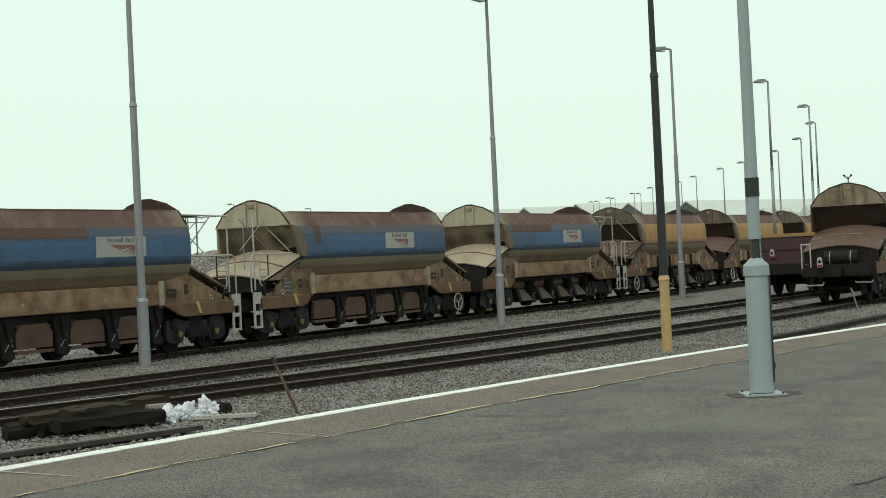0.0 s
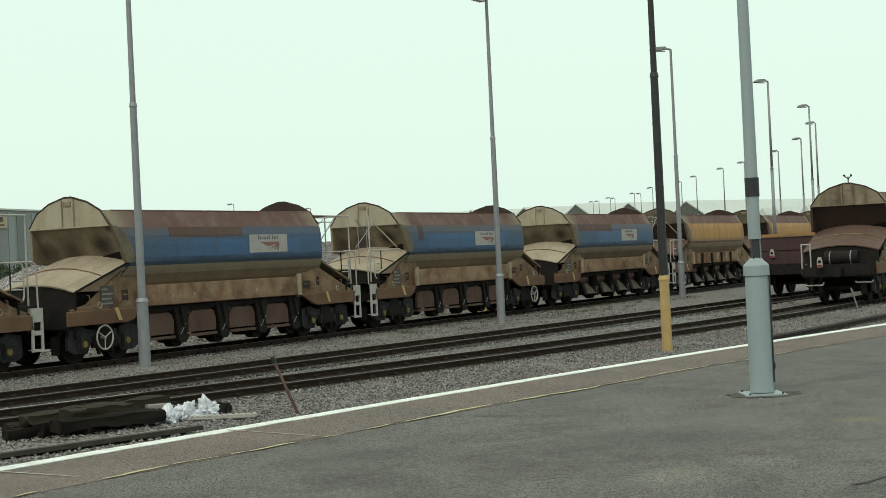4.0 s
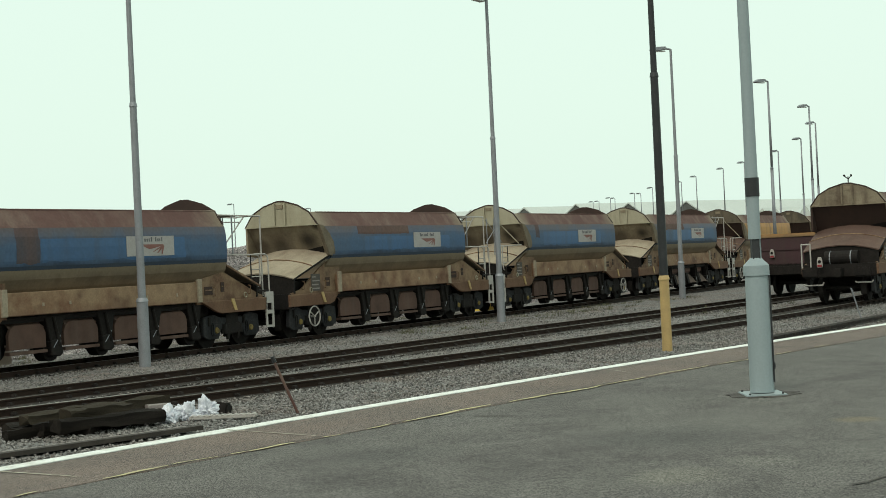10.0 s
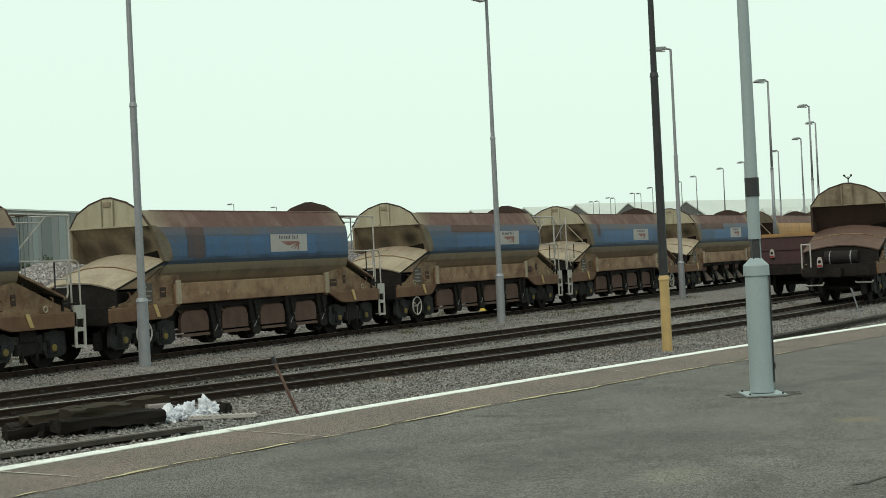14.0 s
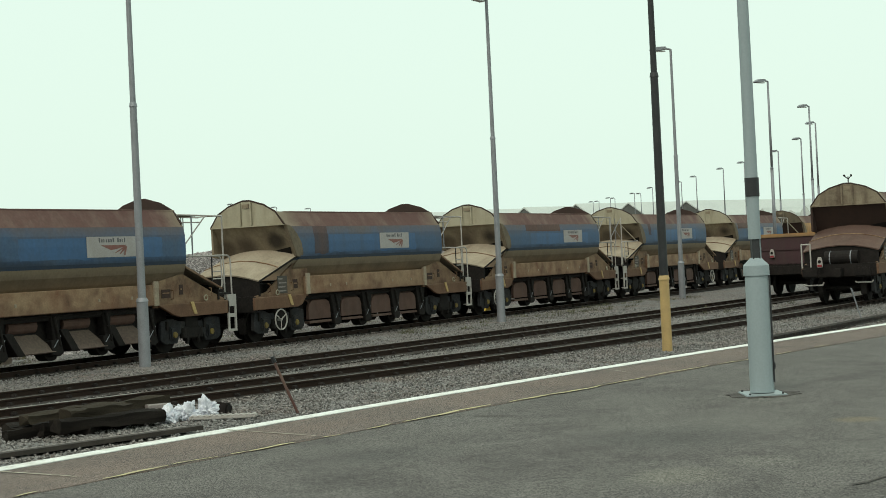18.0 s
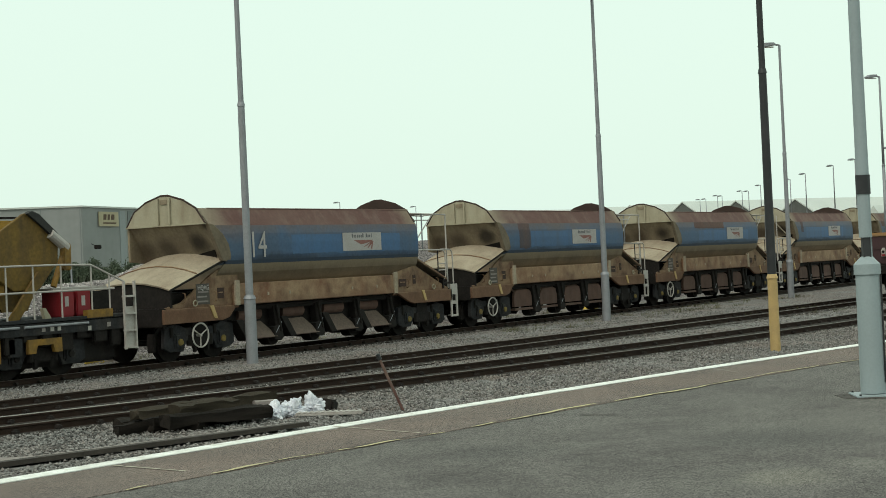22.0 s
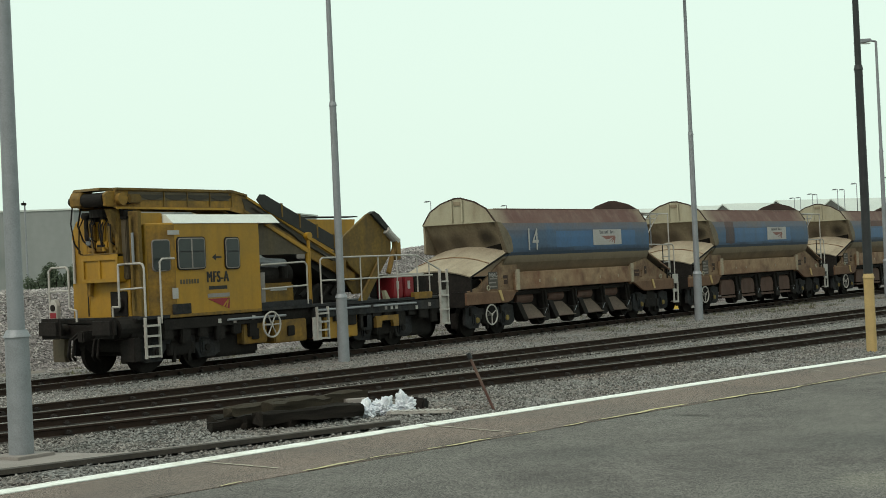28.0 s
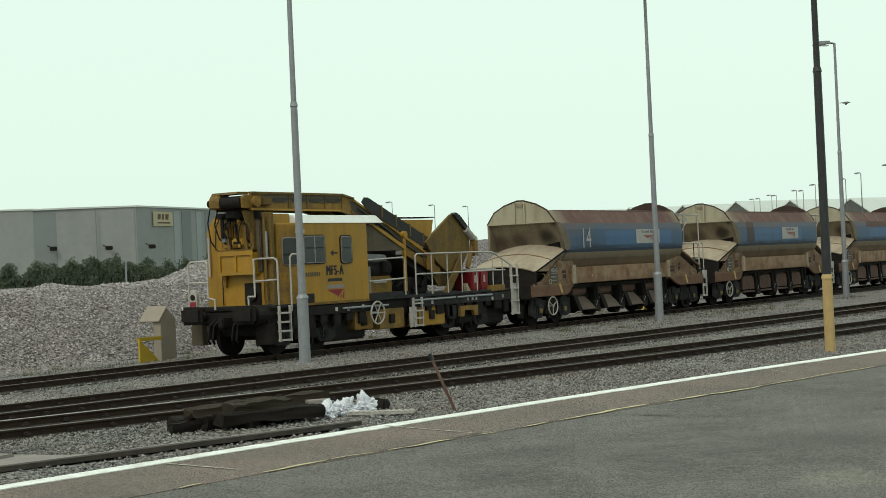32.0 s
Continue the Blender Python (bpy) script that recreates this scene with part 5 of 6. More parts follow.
write("number_fourteen", "14", .95, SIGNWHITE, fourteen, -3.3, -1.38, 2.44, .78, "white painted number")
write("class_code", "HQAG", .17, SIGNWHITE, fourteen, -5.16, -1.256, 1.69, .85, "pale wagon class code")

# ---- conveyor wagon at the tail of the train ----
M_X = -14.23


def conveyor_wagon():
    m = thing("conveyor_wagon", 0, 0, 0, "yellow track-maintenance conveyor wagon with a cab and folding conveyor", "conveyor wagon", "ballast train wagons")
    m["start"] = M_X
    # underframe
    part("main_frame", box(-5.3, 6.2, -1.2, 1.2, .78, 1.2, .02), GRIME, m, "black main frame")
    part("deck", box(-5.3, 6.2, -1.33, 1.33, 1.2, 1.27, .01), BOGIE, m, "grimy steel deck")
    for x0, x1 in ((-2.6, -.6), (.6, 2.7), (2.85, 4.7)):
        part("cable_duct", rod((x0, -1.36, 1.12 if x0 > 0 else 1.06), (x1, -1.36, 1.12 if x0 > 0 else 1.06), .03, seg=10), GALV, m, "pale pipe along the frame")
    for u, z, mm in ((-2.9, 1.0, OFFWHITE), (-2.4, .98, CONCRETE), (-1.75, 1.02, SIGNWHITE), (1.5, .98, SIGNWHITE), (3.35, 1.0, CONCRETE), (3.6, 1.0, OFFWHITE), (3.8, 1.0, OFFWHITE), (4.7, .95, OFFWHITE), (5.3, 1.0, CONCRETE)):
        part("frame_mark", box(u, u + .1, -1.345, -1.335, z, z + .1), mm, m, "small pale plate on the frame")
    part("solebar", box(.5, 6.0, -1.335, -1.2, .93, 1.18, .01), BOGIE, m, "blackened steel solebar")
    part("solebar", box(-4.6, -1.4, -1.335, -1.32, .93, 1.18, .01), GRIME, m)
    part("headstock", box(-5.45, -5.28, -1.2, 1.2, .82, 1.12, .02), GRIME, m)
    part("end_deck", box(-5.35, -4.8, -1.25, 1.25, 1.15, 1.24, .01), GRIME, m)
    for y in (-.87, .87):
        part("buffer", rod((-5.5, y, 1.03), (-5.8, y, 1.03), .13, seg=14), GRIME, m)
        part("buffer_head", box(-6.02, -5.82, y - .36, y + .36, .84, 1.3, .08), GRIME, m, "oblong black buffer head")
        part("bracket", box(-5.5, -5.3, y * 1.3 - .2, y * 1.3 + .2, .3, .82, .015), HOODBROWN if y > 0 else GRIME, m)
    # added black blocks that stand for the dark shadow between bogie and lockers
    part("brake_rigging", box(-3.3, -1.25, -1.05, .9, .2, .85, .06), GRIME, m, "plain black block filling the shaded underframe")
    part("brake_rigging", box(2.4, 5.9, -1.0, .9, .22, .8, .06), GRIME, m)
    part("drawhook", box(-5.85, -5.45, -.1, .1, .75, 1.0, .03), GRIME, m)
    part("buffer_housing", rod((-5.75, -.98, 1.04), (-5.0, -.98, 1.04), .25, seg=16), GRIME, m, "black buffer housing")
    for y in (-.5, -.35, .3, .45):
        part("brake_hose", tube([(-5.5, y, .95), (-5.75, y, .8), (-5.77, y + .05, .45), (-5.65, y + .1, .35)], .03), GRIME, m)
    # cab
    part("under_gear", box(-5.1, -1.3, -.95, .95, .5, .95, .05), GRIME, m)
    part("under_gear", box(-1.3, 6.0, -.9, .9, .4, .9, .05), GRIME, m)
    for k in range(9):
        u = 1.3 + k * .52
        part("frame_box", box(u, u + .3 + .1 * (k % 2), -1.3, -1.2, .8 - .12 * (k % 3), 1.1, .02), GRIME, m)
    for k in range(6):
        part("frame_box", box(-4.6 + k * .55, -4.3 + k * .55, -1.32, -1.2, .72 - .1 * (k % 2), 1.12, .02), GRIME, m)
    cab = part("cab", prism([(-4.78, -1.04), (-4.15, -1.33), (-1.38, -1.33), (-1.38, 1.33), (-4.4, 1.33), (-4.95, .85)], 1.22, 3.32, "z", bevel=.02), MYELLOW, m, "yellow steel cab")
    part("cab_roof", prism([(-1.36, 3.30), (-1.1, 3.52), (1.1, 3.52), (1.36, 3.30)], -4.2, -.65, "x", bevel=.01), ROOFWHITE, m, "white cab roof with sloping sides")
    # front: two yellow panels beside an open bay of machinery, a box tray below it
    part("front_panel", prism([(.54, 1.24), (1.1, 1.24), (1.06, 3.2), (.9, 3.46), (.54, 3.46)], -5.05, -4.9, "x", bevel=.015), MYELLOW, m)
    # the darker FLAP yellow puts the shadow beside the cab into this panel's colour
    part("front_panel", prism([(-1.08, 1.24), (-.78, 1.24), (-.78, 3.6), (-1.08, 3.6)], -5.02, -4.9, "x", bevel=.015), FLAP, m)
    part("front_panel", prism([(-.775, 1.24), (.535, 1.24), (.535, 2.1), (-.775, 2.1)], -5.04, -4.92, "x", bevel=.01), MYELLOW, m)
    part("bay_back", box(-5.0, -4.8, -.775, .535, 2.1, 3.6), HOODBROWN, m, "brown machinery bay")
    part("bay_top", box(-5.08, -4.8, -.75, .7, 3.5, 3.64, .02), GRIME, m)
    for y0, y1, z0, z1, mm in ((.22, .5, 2.1, 3.3, MYELLOW), (-.78, -.6, 2.1, 3.5, HOODBROWN), (-.28, -.12, 2.7, 3.55, MYELLOW), (.02, .1, 2.7, 3.4, MYELLOW_DIRTY)):
        part("bay_column", box(-5.1, -4.99, y0, y1, z0, z1, .02), mm, m)
    part("bay_bracket", box(-5.26, -4.99, -.36, .04, 2.8, 2.98, .03), MYELLOW, m, "yellow cylinder bracket")
    part("bracket_slot", box(-5.275, -5.26, -.28, -.02, 2.84, 2.9, .004), GRIME, m)
    part("slew_plate", box(-5.12, -4.8, -.8, .3, 3.42, 3.5, .02), GRIME, m)
    part("junction_box", box(-5.2, -5.08, .28, .44, 2.9, 3.08, .02), GALV, m, "small grey junction box")
    part("bay_plate", box(-5.03, -4.99, -.55, -.02, 2.66, 3.4, .01), MYELLOW_DIRTY, m)
    part("bay_plate", box(-5.04, -4.99, .18, .52, 2.66, 3.46, .01), MYELLOW, m)
    part("bay_beam", box(-5.2, -4.99, -.62, .4, 2.74, 2.84, .02), MYELLOW_DIRTY, m)
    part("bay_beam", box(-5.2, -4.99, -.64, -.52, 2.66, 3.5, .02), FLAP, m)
    tray = part("front_tray", box(-5.25, -4.95, -.67, .51, 2.05, 2.62, .012), MYELLOW, m, "yellow box tray with two sunken panels")
    for y0, y1, z0, z1 in ((-.67, .51, 2.54, 2.67), (-.67, .51, 2.05, 2.14), (-.67, -.59, 2.14, 2.54), (-.11, -.04, 2.14, 2.54), (.42, .51, 2.14, 2.54)):
        part("tray_rib", box(-5.29, -5.25, y0, y1, z0, z1, .006), MYELLOW, tray)
    part("tray_lip", box(-5.3, -4.95, -.67, .51, 2.67, 2.70, .008), MYELLOW_DIRTY, tray)
    part("tray_bracket", prism([(.37, 2.05), (.51, 2.05), (.47, 1.75), (.41, 1.75)], -5.15, -5.05, "x"), MYELLOW_DIRTY, m)
    # black plate on the uncut panel imitates the shade inside a recess
    part("front_recess", box(-5.06, -5.04, -.7, -.15, 1.28, 1.84, .008), GRIME, m, "black plate standing for a shaded opening in the front panel")
    part("front_pump", rod((-5.14, -.42, 1.55), (-5.02, -.42, 1.55), .17, seg=14), GRIME, m)
    # black strip drawn for the shadow in a narrow gap
    part("shadow_gap", box(-5.055, -5.03, .56, .6, 1.3, 2.0), GRIME, m)

    def window(x0, x1, z0, z1, bars):
        f = part("window", prism(rounded(x0 - .05, x1 + .05, z0 - .05, z1 + .05, .1), -1.36, -1.325, "y"), GRIME, cab, "dark cab window in a rounded frame")
        part("window_frame", prism(rounded(x0 - .026, x1 + .026, z0 - .026, z1 + .026, .085), -1.368, -1.355, "y"), CONCRETE, f)
        part("pane", prism(rounded(x0, x1, z0, z1, .06), -1.374, -1.362, "y"), GLASS, f)
        for b in range(bars):
            u = x0 + (x1 - x0) * (b + 1) / (bars + 1)
            part("glazing_bar", box(u - .02, u + .02, -1.38, -1.372, z0, z1), CONCRETE, f)
        part("blind", box(x0 + .04, x1 - .04, -1.377, -1.3735, z1 - .3, z1 - .27), BOGIE, f)
    window(-4.08, -3.28, 2.30, 2.95, 1)
    window(-2.55, -2.15, 2.28, 2.93, 0)
    corner = part("corner_window", prism(rounded(-.19, .19, 2.27, 2.93, .06), -.03, .02, "y"), GLASS, cab, "dark corner window")
    corner.matrix_basis = pose(-4.47, -1.197, 0, 0, 0, -24.7)
    # overlay in the darker of the two yellows on the angled corner
    panel_ = part("corner_panel", box(-.32, .33, -.002, .03, 1.24, 3.27), MYELLOW_DIRTY, cab, "darker yellow angled corner panel")
    panel_.matrix_basis = pose(-4.465, -1.187, 0, 0, 0, -24.7)
    frame_ = part("corner_window_frame", prism(rounded(-.215, .215, 2.245, 2.955, .08), -.018, .025, "y"), CONCRETE, cab)
    frame_.matrix_basis = pose(-4.465, -1.187, 0, 0, 0, -24.7)
    for k in range(3):
        write("class_lettering", "MFS-A", .36, SIGNTEXT, cab, -3.22 + k * .013, -1.335 - k * .003, 1.95, .64, "black class lettering", 1.2)
    part("lettering_bar", box(-3.15, -2.55, -1.336, -1.332, 1.78, 1.86), SIGNTEXT, cab)
    for k in range(7):
        part("number_bar", box(-4.05 + k * .088, -3.99 + k * .088, -1.336, -1.332, 1.94, 2.04), HOODBROWN, cab)
    part("lettering_bar", box(-3.2, -2.48, -1.336, -1.332, 1.60, 1.69), CONCRETE, cab)
    part("fan", prism([(-3.2, 1.57), (-2.48, 1.57), (-2.5, 1.32), (-2.7, 1.38), (-2.95, 1.48)], -1.338, -1.332, "y"), RED, cab, "red fan mark")
    for k in range(2):
        part("fan_gap", prism([(-2.75 + k * .13, 1.36), (-2.71 + k * .13, 1.35), (-2.5, 1.55), (-2.54, 1.56)], -1.341, -1.339, "y"), MYELLOW, cab)
    part("arrow", prism([(-3.0, 2.52), (-2.88, 2.60), (-2.88, 2.54), (-2.7, 2.54), (-2.7, 2.50), (-2.88, 2.50), (-2.88, 2.44)], -1.337, -1.332, "y"), SIGNTEXT, cab)
    part("notice", box(-4.3, -4.12, -1.337, -1.331, 1.62, 1.86), SIGNWHITE, cab)
    part("step_box", box(-4.3, -3.75, -1.36, -1.3, 1.27, 1.5, .01), BOGIE, cab)
    # conveyor
    bm = bmesh.new()
    for y in (-.66, .48):
        prism([(-5.28, 3.68), (-5.28, 4.08), (-1.6, 4.06), (-1.1, 3.98), (2.4, 2.38), (2.3, 2.02), (-1.2, 3.55), (-1.8, 3.66)], y - .03, y + .03, "y", bm=bm)
    conv = part("conveyor", bm, MYELLOW_DIRTY, m, "grease-stained yellow conveyor frame")
    part("flange", prism([(-5.28, 3.66), (-1.7, 3.64), (-1.7, 3.69), (-5.28, 3.71)], -.73, -.69, "y"), MYELLOW, conv)
    part("flange", prism([(-5.28, 4.08), (-1.6, 4.06), (-1.1, 3.98), (-1.1, 4.02), (-1.6, 4.12), (-5.28, 4.13)], -.74, -.6, "y"), FLAP, conv)
    part("belt", loft([[(x, y, z) for y in (-.6, -.1, .42)] for x, z in ((-5.5, 4.0), (-1.7, 4.02), (-1.1, 3.93), (2.4, 2.34))], thick=.04), BELT, conv, "black rubber belt")
    part("slope_stain", prism([(-1.25, 3.93), (-1.05, 3.9), (2.34, 2.33), (2.3, 2.14), (-1.15, 3.66)], -.699, -.691, "y"), GREASE, conv, "greasy brown side of the sloping conveyor")
    part("slope_rail", prism([(-1.1, 3.98), (2.42, 2.4), (2.42, 2.34), (-1.1, 3.92)], -.73, -.70, "y"), MYELLOW, conv, "yellow rail along the slope")
    part("slope_rail", prism([(-1.2, 3.66), (2.34, 2.1), (2.34, 2.05), (-1.2, 3.6)], -.73, -.70, "y"), FLAP, conv)
    part("slope_pipe", tube([(-.9, -.74, 3.72), (.4, -.75, 3.1), (.7, -.76, 2.9), (2.0, -.76, 2.36)], .03), GREASE, conv)
    for y in (-.74, .55):
        guard = part("belt_guard", prism([(-.78, 3.9), (-.66, 4.03), (-.5, 4.03), (2.42, 2.86), (2.34, 2.52), (-.55, 3.68)], y - .015, y + .015, "y"), BELT, conv, "black side guard along the slope")
        for k in range(4):
            u = .1 + k * .66
            part("guard_clip", box(u, u + .04, y - .03, y + .03, 3.47 - k * .265, 3.82 - k * .265), FLAP, guard)
    part("cab_parapet", box(-4.9, -4.21, -1.02, 1.0, 3.28, 3.56, .02), MYELLOW, m)
    part("drive_drum", rod((-5.45, -.58, 3.88), (-5.45, .1, 3.88), .155, seg=20), GRIME, conv, "dark drive drum")
    part("drum_end", prism([(-5.61, 3.74), (-5.63, 3.96), (-5.55, 4.08), (-5.2, 4.1), (-5.15, 3.72)], .1, .44, "y", bevel=.03), MYELLOW_DIRTY, conv, "yellow drum end plate")
    part("drum_boss", rod((-5.45, .44, 3.88), (-5.45, .56, 3.88), .1, seg=12), GRIME, conv)
    part("drum_cover", prism([(-5.55, 4.08), (-5.5, 4.14), (-5.1, 4.14), (-5.1, 4.08)], -.45, .4, "y"), FLAP, conv)
    part("drum_end", prism([(-5.55, 3.72), (-5.57, 3.98), (-5.45, 4.06), (-5.15, 4.06), (-5.15, 3.7)], -.66, -.58, "y", bevel=.015), MYELLOW_DIRTY, conv)
    part("bearing", rod((-5.15, -.8, 3.88), (-5.15, -.68, 3.88), .14, seg=14), MYELLOW_DIRTY, conv)
    part("bearing", rod((-4.95, -.78, 3.86), (-4.95, -.68, 3.86), .1, seg=12), GRIME, conv)
    part("hydraulic_motor", box(-5.0, -4.62, -.84, -.68, 3.78, 3.98, .03), FLAP, conv)
    for k in range(4):
        u = -4.55 + k * .74
        low = [(u + .70 - i * .07, 3.94 - .075 * math.sin(math.pi * i / 10)) for i in range(11)]
        part("belt_skirt", prism([(u, 3.985), (u + .70, 3.985)] + low, -.712, -.70, "y"), GREASE, conv, "sagging black rubber skirt on the conveyor")
        part("skirt_post", box(u + .705, u + .73, -.72, -.70, 3.72, 4.06), FLAP, conv)
    part("girder_stain", box(-4.9, -1.7, -.699, -.692, 3.86, 4.05), HOODBROWN, conv, "greasy brown upper half of the girder")
    for k in range(8):
        part("idler", rod((-5.1 + k * .46, -.64, 3.78), (-5.1 + k * .46, .46, 3.78), .05, seg=8), GRIME, conv)
    part("slew_ring", rod((-5.0, -.05, 3.5), (-5.0, -.05, 3.68), .36, seg=20), GRIME, conv)
    part("support_arm", prism([(-5.42, 3.66), (-5.1, 3.66), (-5.0, 2.9), (-5.12, 2.9)], -.6, -.48, "y"), FLAP, conv)
    for y, z0, z1, mm in ((.14, 2.7, 3.35, MYELLOW_DIRTY), (-.2, 2.75, 3.45, MYELLOW), (-.42, 2.7, 3.3, FLAP), (.36, 3.0, 3.5, GRIME)):
        part("cylinder", rod((-5.22, y, z0), (-5.22, y, z1), .05, seg=10), mm, conv)
        part("cylinder_cap", rod((-5.22, y, z1), (-5.22, y, z1 + .06), .062, seg=10), GRIME, conv)
    hose = bmesh.new()
    rng = random.Random(11)
    for k in range(8):
        y = -.5 + k * .14
        a, b = rng.uniform(-.18, .18), rng.uniform(2.72, 3.1)
        tube([(-5.16, y, 3.55), (-5.3, y + a * .4, 3.3), (-5.3, y + a, b), (-5.14, y + a * .6, b - .08)], .015, hose, seg=6)
    tube([(-5.3, .42, 3.74), (-5.3, .55, 3.35), (-5.2, .5, 3.0), (-5.1, .3, 2.8)], .02, hose, seg=6)
    tube([(-5.42, .56, 3.8), (-5.3, .78, 3.4), (-5.2, .8, 2.95), (-5.1, .72, 2.75)], .018, hose, seg=6)
    part("hydraulic_hose", hose, GRIME, conv)
    part("hood_plate", prism([(-1.36, 3.29), (-1.0, 3.29), (.55, 2.62), (.55, 2.54), (-1.36, 2.54)], -1.14, -1.1, "y"), HOODBROWN, m, "oil-brown sloping hood over the engine bay")
    part("hood_edge", prism([(-1.0, 3.26), (-.88, 3.29), (.6, 2.65), (.6, 2.56), (.54, 2.56)], -1.18, -1.142, "y"), MYELLOW, m)
    part("hood_post", box(.52, .6, -1.18, -1.1, 1.27, 2.56, .01), MYELLOW, m)
    part("hood_vent", box(.16, .46, -1.15, -1.12, 2.42, 2.53, .01), CONCRETE, m)
    part("diagonal_beam", prism([(-.62, 3.3), (-.3, 3.32), (2.9, 2.0), (2.9, 1.8), (2.7, 1.8), (-.6, 3.14)], -.74, -.66, "y"), MYELLOW_DIRTY, m, "dirty yellow diagonal beam under the conveyor")
    part("post", rod((.78, -1.0, 1.27), (.78, -1.0, 2.95), .045, seg=8), MYELLOW, m)
    part("post_head", rod((.78, -1.06, 2.98), (.78, -.94, 2.98), .1, seg=12), MYELLOW, m)
    part("filter_drum", rod((-1.12, -1.0, 1.4), (-1.12, -1.0, 2.12), .16, seg=16), CONCRETE, m, "pale dusty upright filter drum")
    part("filter_cap", rod((-1.12, -1.0, 2.12), (-1.12, -1.0, 2.22), .13, .06, seg=16), GRIME, m)
    part("exhaust", rod((-.1, -.9, 1.95), (-.1, -.9, 2.25), .12, seg=12), GRIME, m)
    part("notice_strip", box(-.55, .05, -.87, -.855, 1.66, 1.74), SIGNWHITE, m)
    part("clamp_arm", prism([(2.05, 2.42), (2.25, 2.42), (2.25, 2.0), (2.05, 1.95)], -1.0, -.86, "y", bevel=.01), MYELLOW_DIRTY, m)
    for y, z0, z1, mm in ((.96, 2.05, 3.04, OFFWHITE), (-.98, 2.45, 3.12, GALV), (-.93, 1.4, 3.5, FLAP)):
        part("front_pipe", rod((-5.1, y, z0), (-5.1, y, z1), .032, seg=8), mm, m, "upright pipe on the front")
    for y in (-.42, -.1, .25):
        part("valve_block", box(-5.1, -4.9, y, y + .16, 3.15 + y * .2, 3.4, .015), GRIME, m)
    part("side_skirt", box(-4.4, -1.4, -1.345, -1.3, 1.2, 1.27, .01), MYELLOW_DIRTY, m)
    part("number_plate", box(-4.38, -4.02, -1.337, -1.331, 3.05, 3.15), SIGNWHITE, m)
    # engine bay
    part("engine", box(-1.2, .35, -.85, .9, 1.27, 1.85, .05), MYELLOW_DIRTY, m, "oily yellow engine block")
    part("engine_cover", box(-1.3, .3, .5, .6, 1.27, 2.2, .02), HOODBROWN, m)
    part("machinery", box(1.3, 3.6, .45, .6, 1.27, 2.2, .02), GRIME, m, "black machinery under the conveyor")
    part("machinery", box(1.3, 2.6, -.5, .5, 1.27, 1.75, .05), GRIME, m)
    for k in range(5):
        part("machinery_pipe", rod((.5 + k * .4, -.56, 1.4 + .08 * (k % 3)), (.8 + k * .4, -.56, 1.75 - .1 * (k % 2)), .05, seg=8), GRIME, m)
    part("return_belt", prism([(.2, 2.75), (.2, 3.0), (2.9, 1.75), (2.9, 1.5)], -.55, .45, "y"), BELT, m)
    part("tank", rod((-1.1, -.6, 2.05), (.3, -.6, 2.05), .28, seg=18), GRIME, m, "grimy cylindrical tank")
    part("wrapped_pipe", rod((-1.1, -.78, 2.38), (.05, -.78, 2.32), .12, seg=12), GALV, m)
    part("bay_floor", box(-1.36, .5, -1.3, 1.3, 1.27, 1.40, .01), BOGIE, m)
    # receiving hopper
    hop = part("receiving_hopper", prism([(2.0, 2.5), (3.4, 3.2), (4.1, 2.85), (4.2, 2.5), (3.6, 1.45), (2.9, 1.45)], -.66, -.6, "y"), FLAP, m, "earth-stained funnel-shaped receiving hopper")
    part("hopper_side", prism([(2.0, 2.5), (2.1, 3.5), (5.1, 3.5), (4.9, 2.75), (4.2, 2.2), (3.6, 1.45), (2.9, 1.45)], .95, 1.0, "y"), MYELLOW, hop, "clean yellow far side of the hopper")
    part("hopper_floor", loft([[(4.2, -.62, 2.4), (4.2, .97, 2.4)], [(3.6, -.62, 1.5), (3.6, .97, 1.5)], [(2.9, -.62, 1.5), (2.9, .97, 1.5)], [(2.0, -.62, 2.6), (2.0, .97, 2.6)]], thick=.04), FLAP, hop)
    part("flap", prism([(2.1, 2.76), (2.5, 3.02), (3.45, 3.56), (3.62, 3.58), (3.8, 3.5), (4.3, 3.1), (4.42, 2.85), (4.4, 2.5), (3.85, 1.92), (3.1, 1.88), (2.6, 2.2)], -.82, -.74, "y", bevel=.015), FLAP, hop, "raised brown folding hopper flap")
    part("flap_edge", prism([(3.5, 3.56), (3.64, 3.62), (3.84, 3.54), (4.36, 3.12), (4.28, 3.0), (3.8, 3.36)], -.9, -.74, "y"), BELT, hop, "black rubber flap edge")
    part("cover_sheet", prism([(1.95, 3.54), (5.2, 3.56), (5.2, 3.59), (1.95, 3.57)], .93, 1.4, "y"), GRIME, hop, "black cover sheet")
    part("flap_cylinder", rod((4.62, -.85, 2.85), (4.2, -.85, 1.95), .07, seg=10), MYELLOW_DIRTY, hop)
    part("flap_roller", rod((4.15, -.86, 3.12), (4.62, -.86, 2.8), .11, seg=12), OFFWHITE, hop, "pale roller on the flap")
    part("flap_hinge", box(4.45, 4.7, -.95, -.8, 2.3, 2.9, .03), MYELLOW_DIRTY, hop)
    part("hopper_leg", prism([(2.8, 1.27), (3.1, 1.27), (4.0, 2.3), (3.7, 2.3)], -.95, -.88, "y"), FLAP, hop)
    # red boxes
    for x in (4.55, 5.05):
        b = part("red_bin", box(x - .22, x + .22, -.9, -.3, 1.27, 1.85, .03), RED, m, "bright red bin")
        part("bin_label", box(x - .08, x + .02, -.915, -.9, 1.5, 1.72), SIGNWHITE, b)
    part("grey_lid", box(4.2, 5.9, -.8, .8, 1.85, 1.92, .02), OFFWHITE, m)
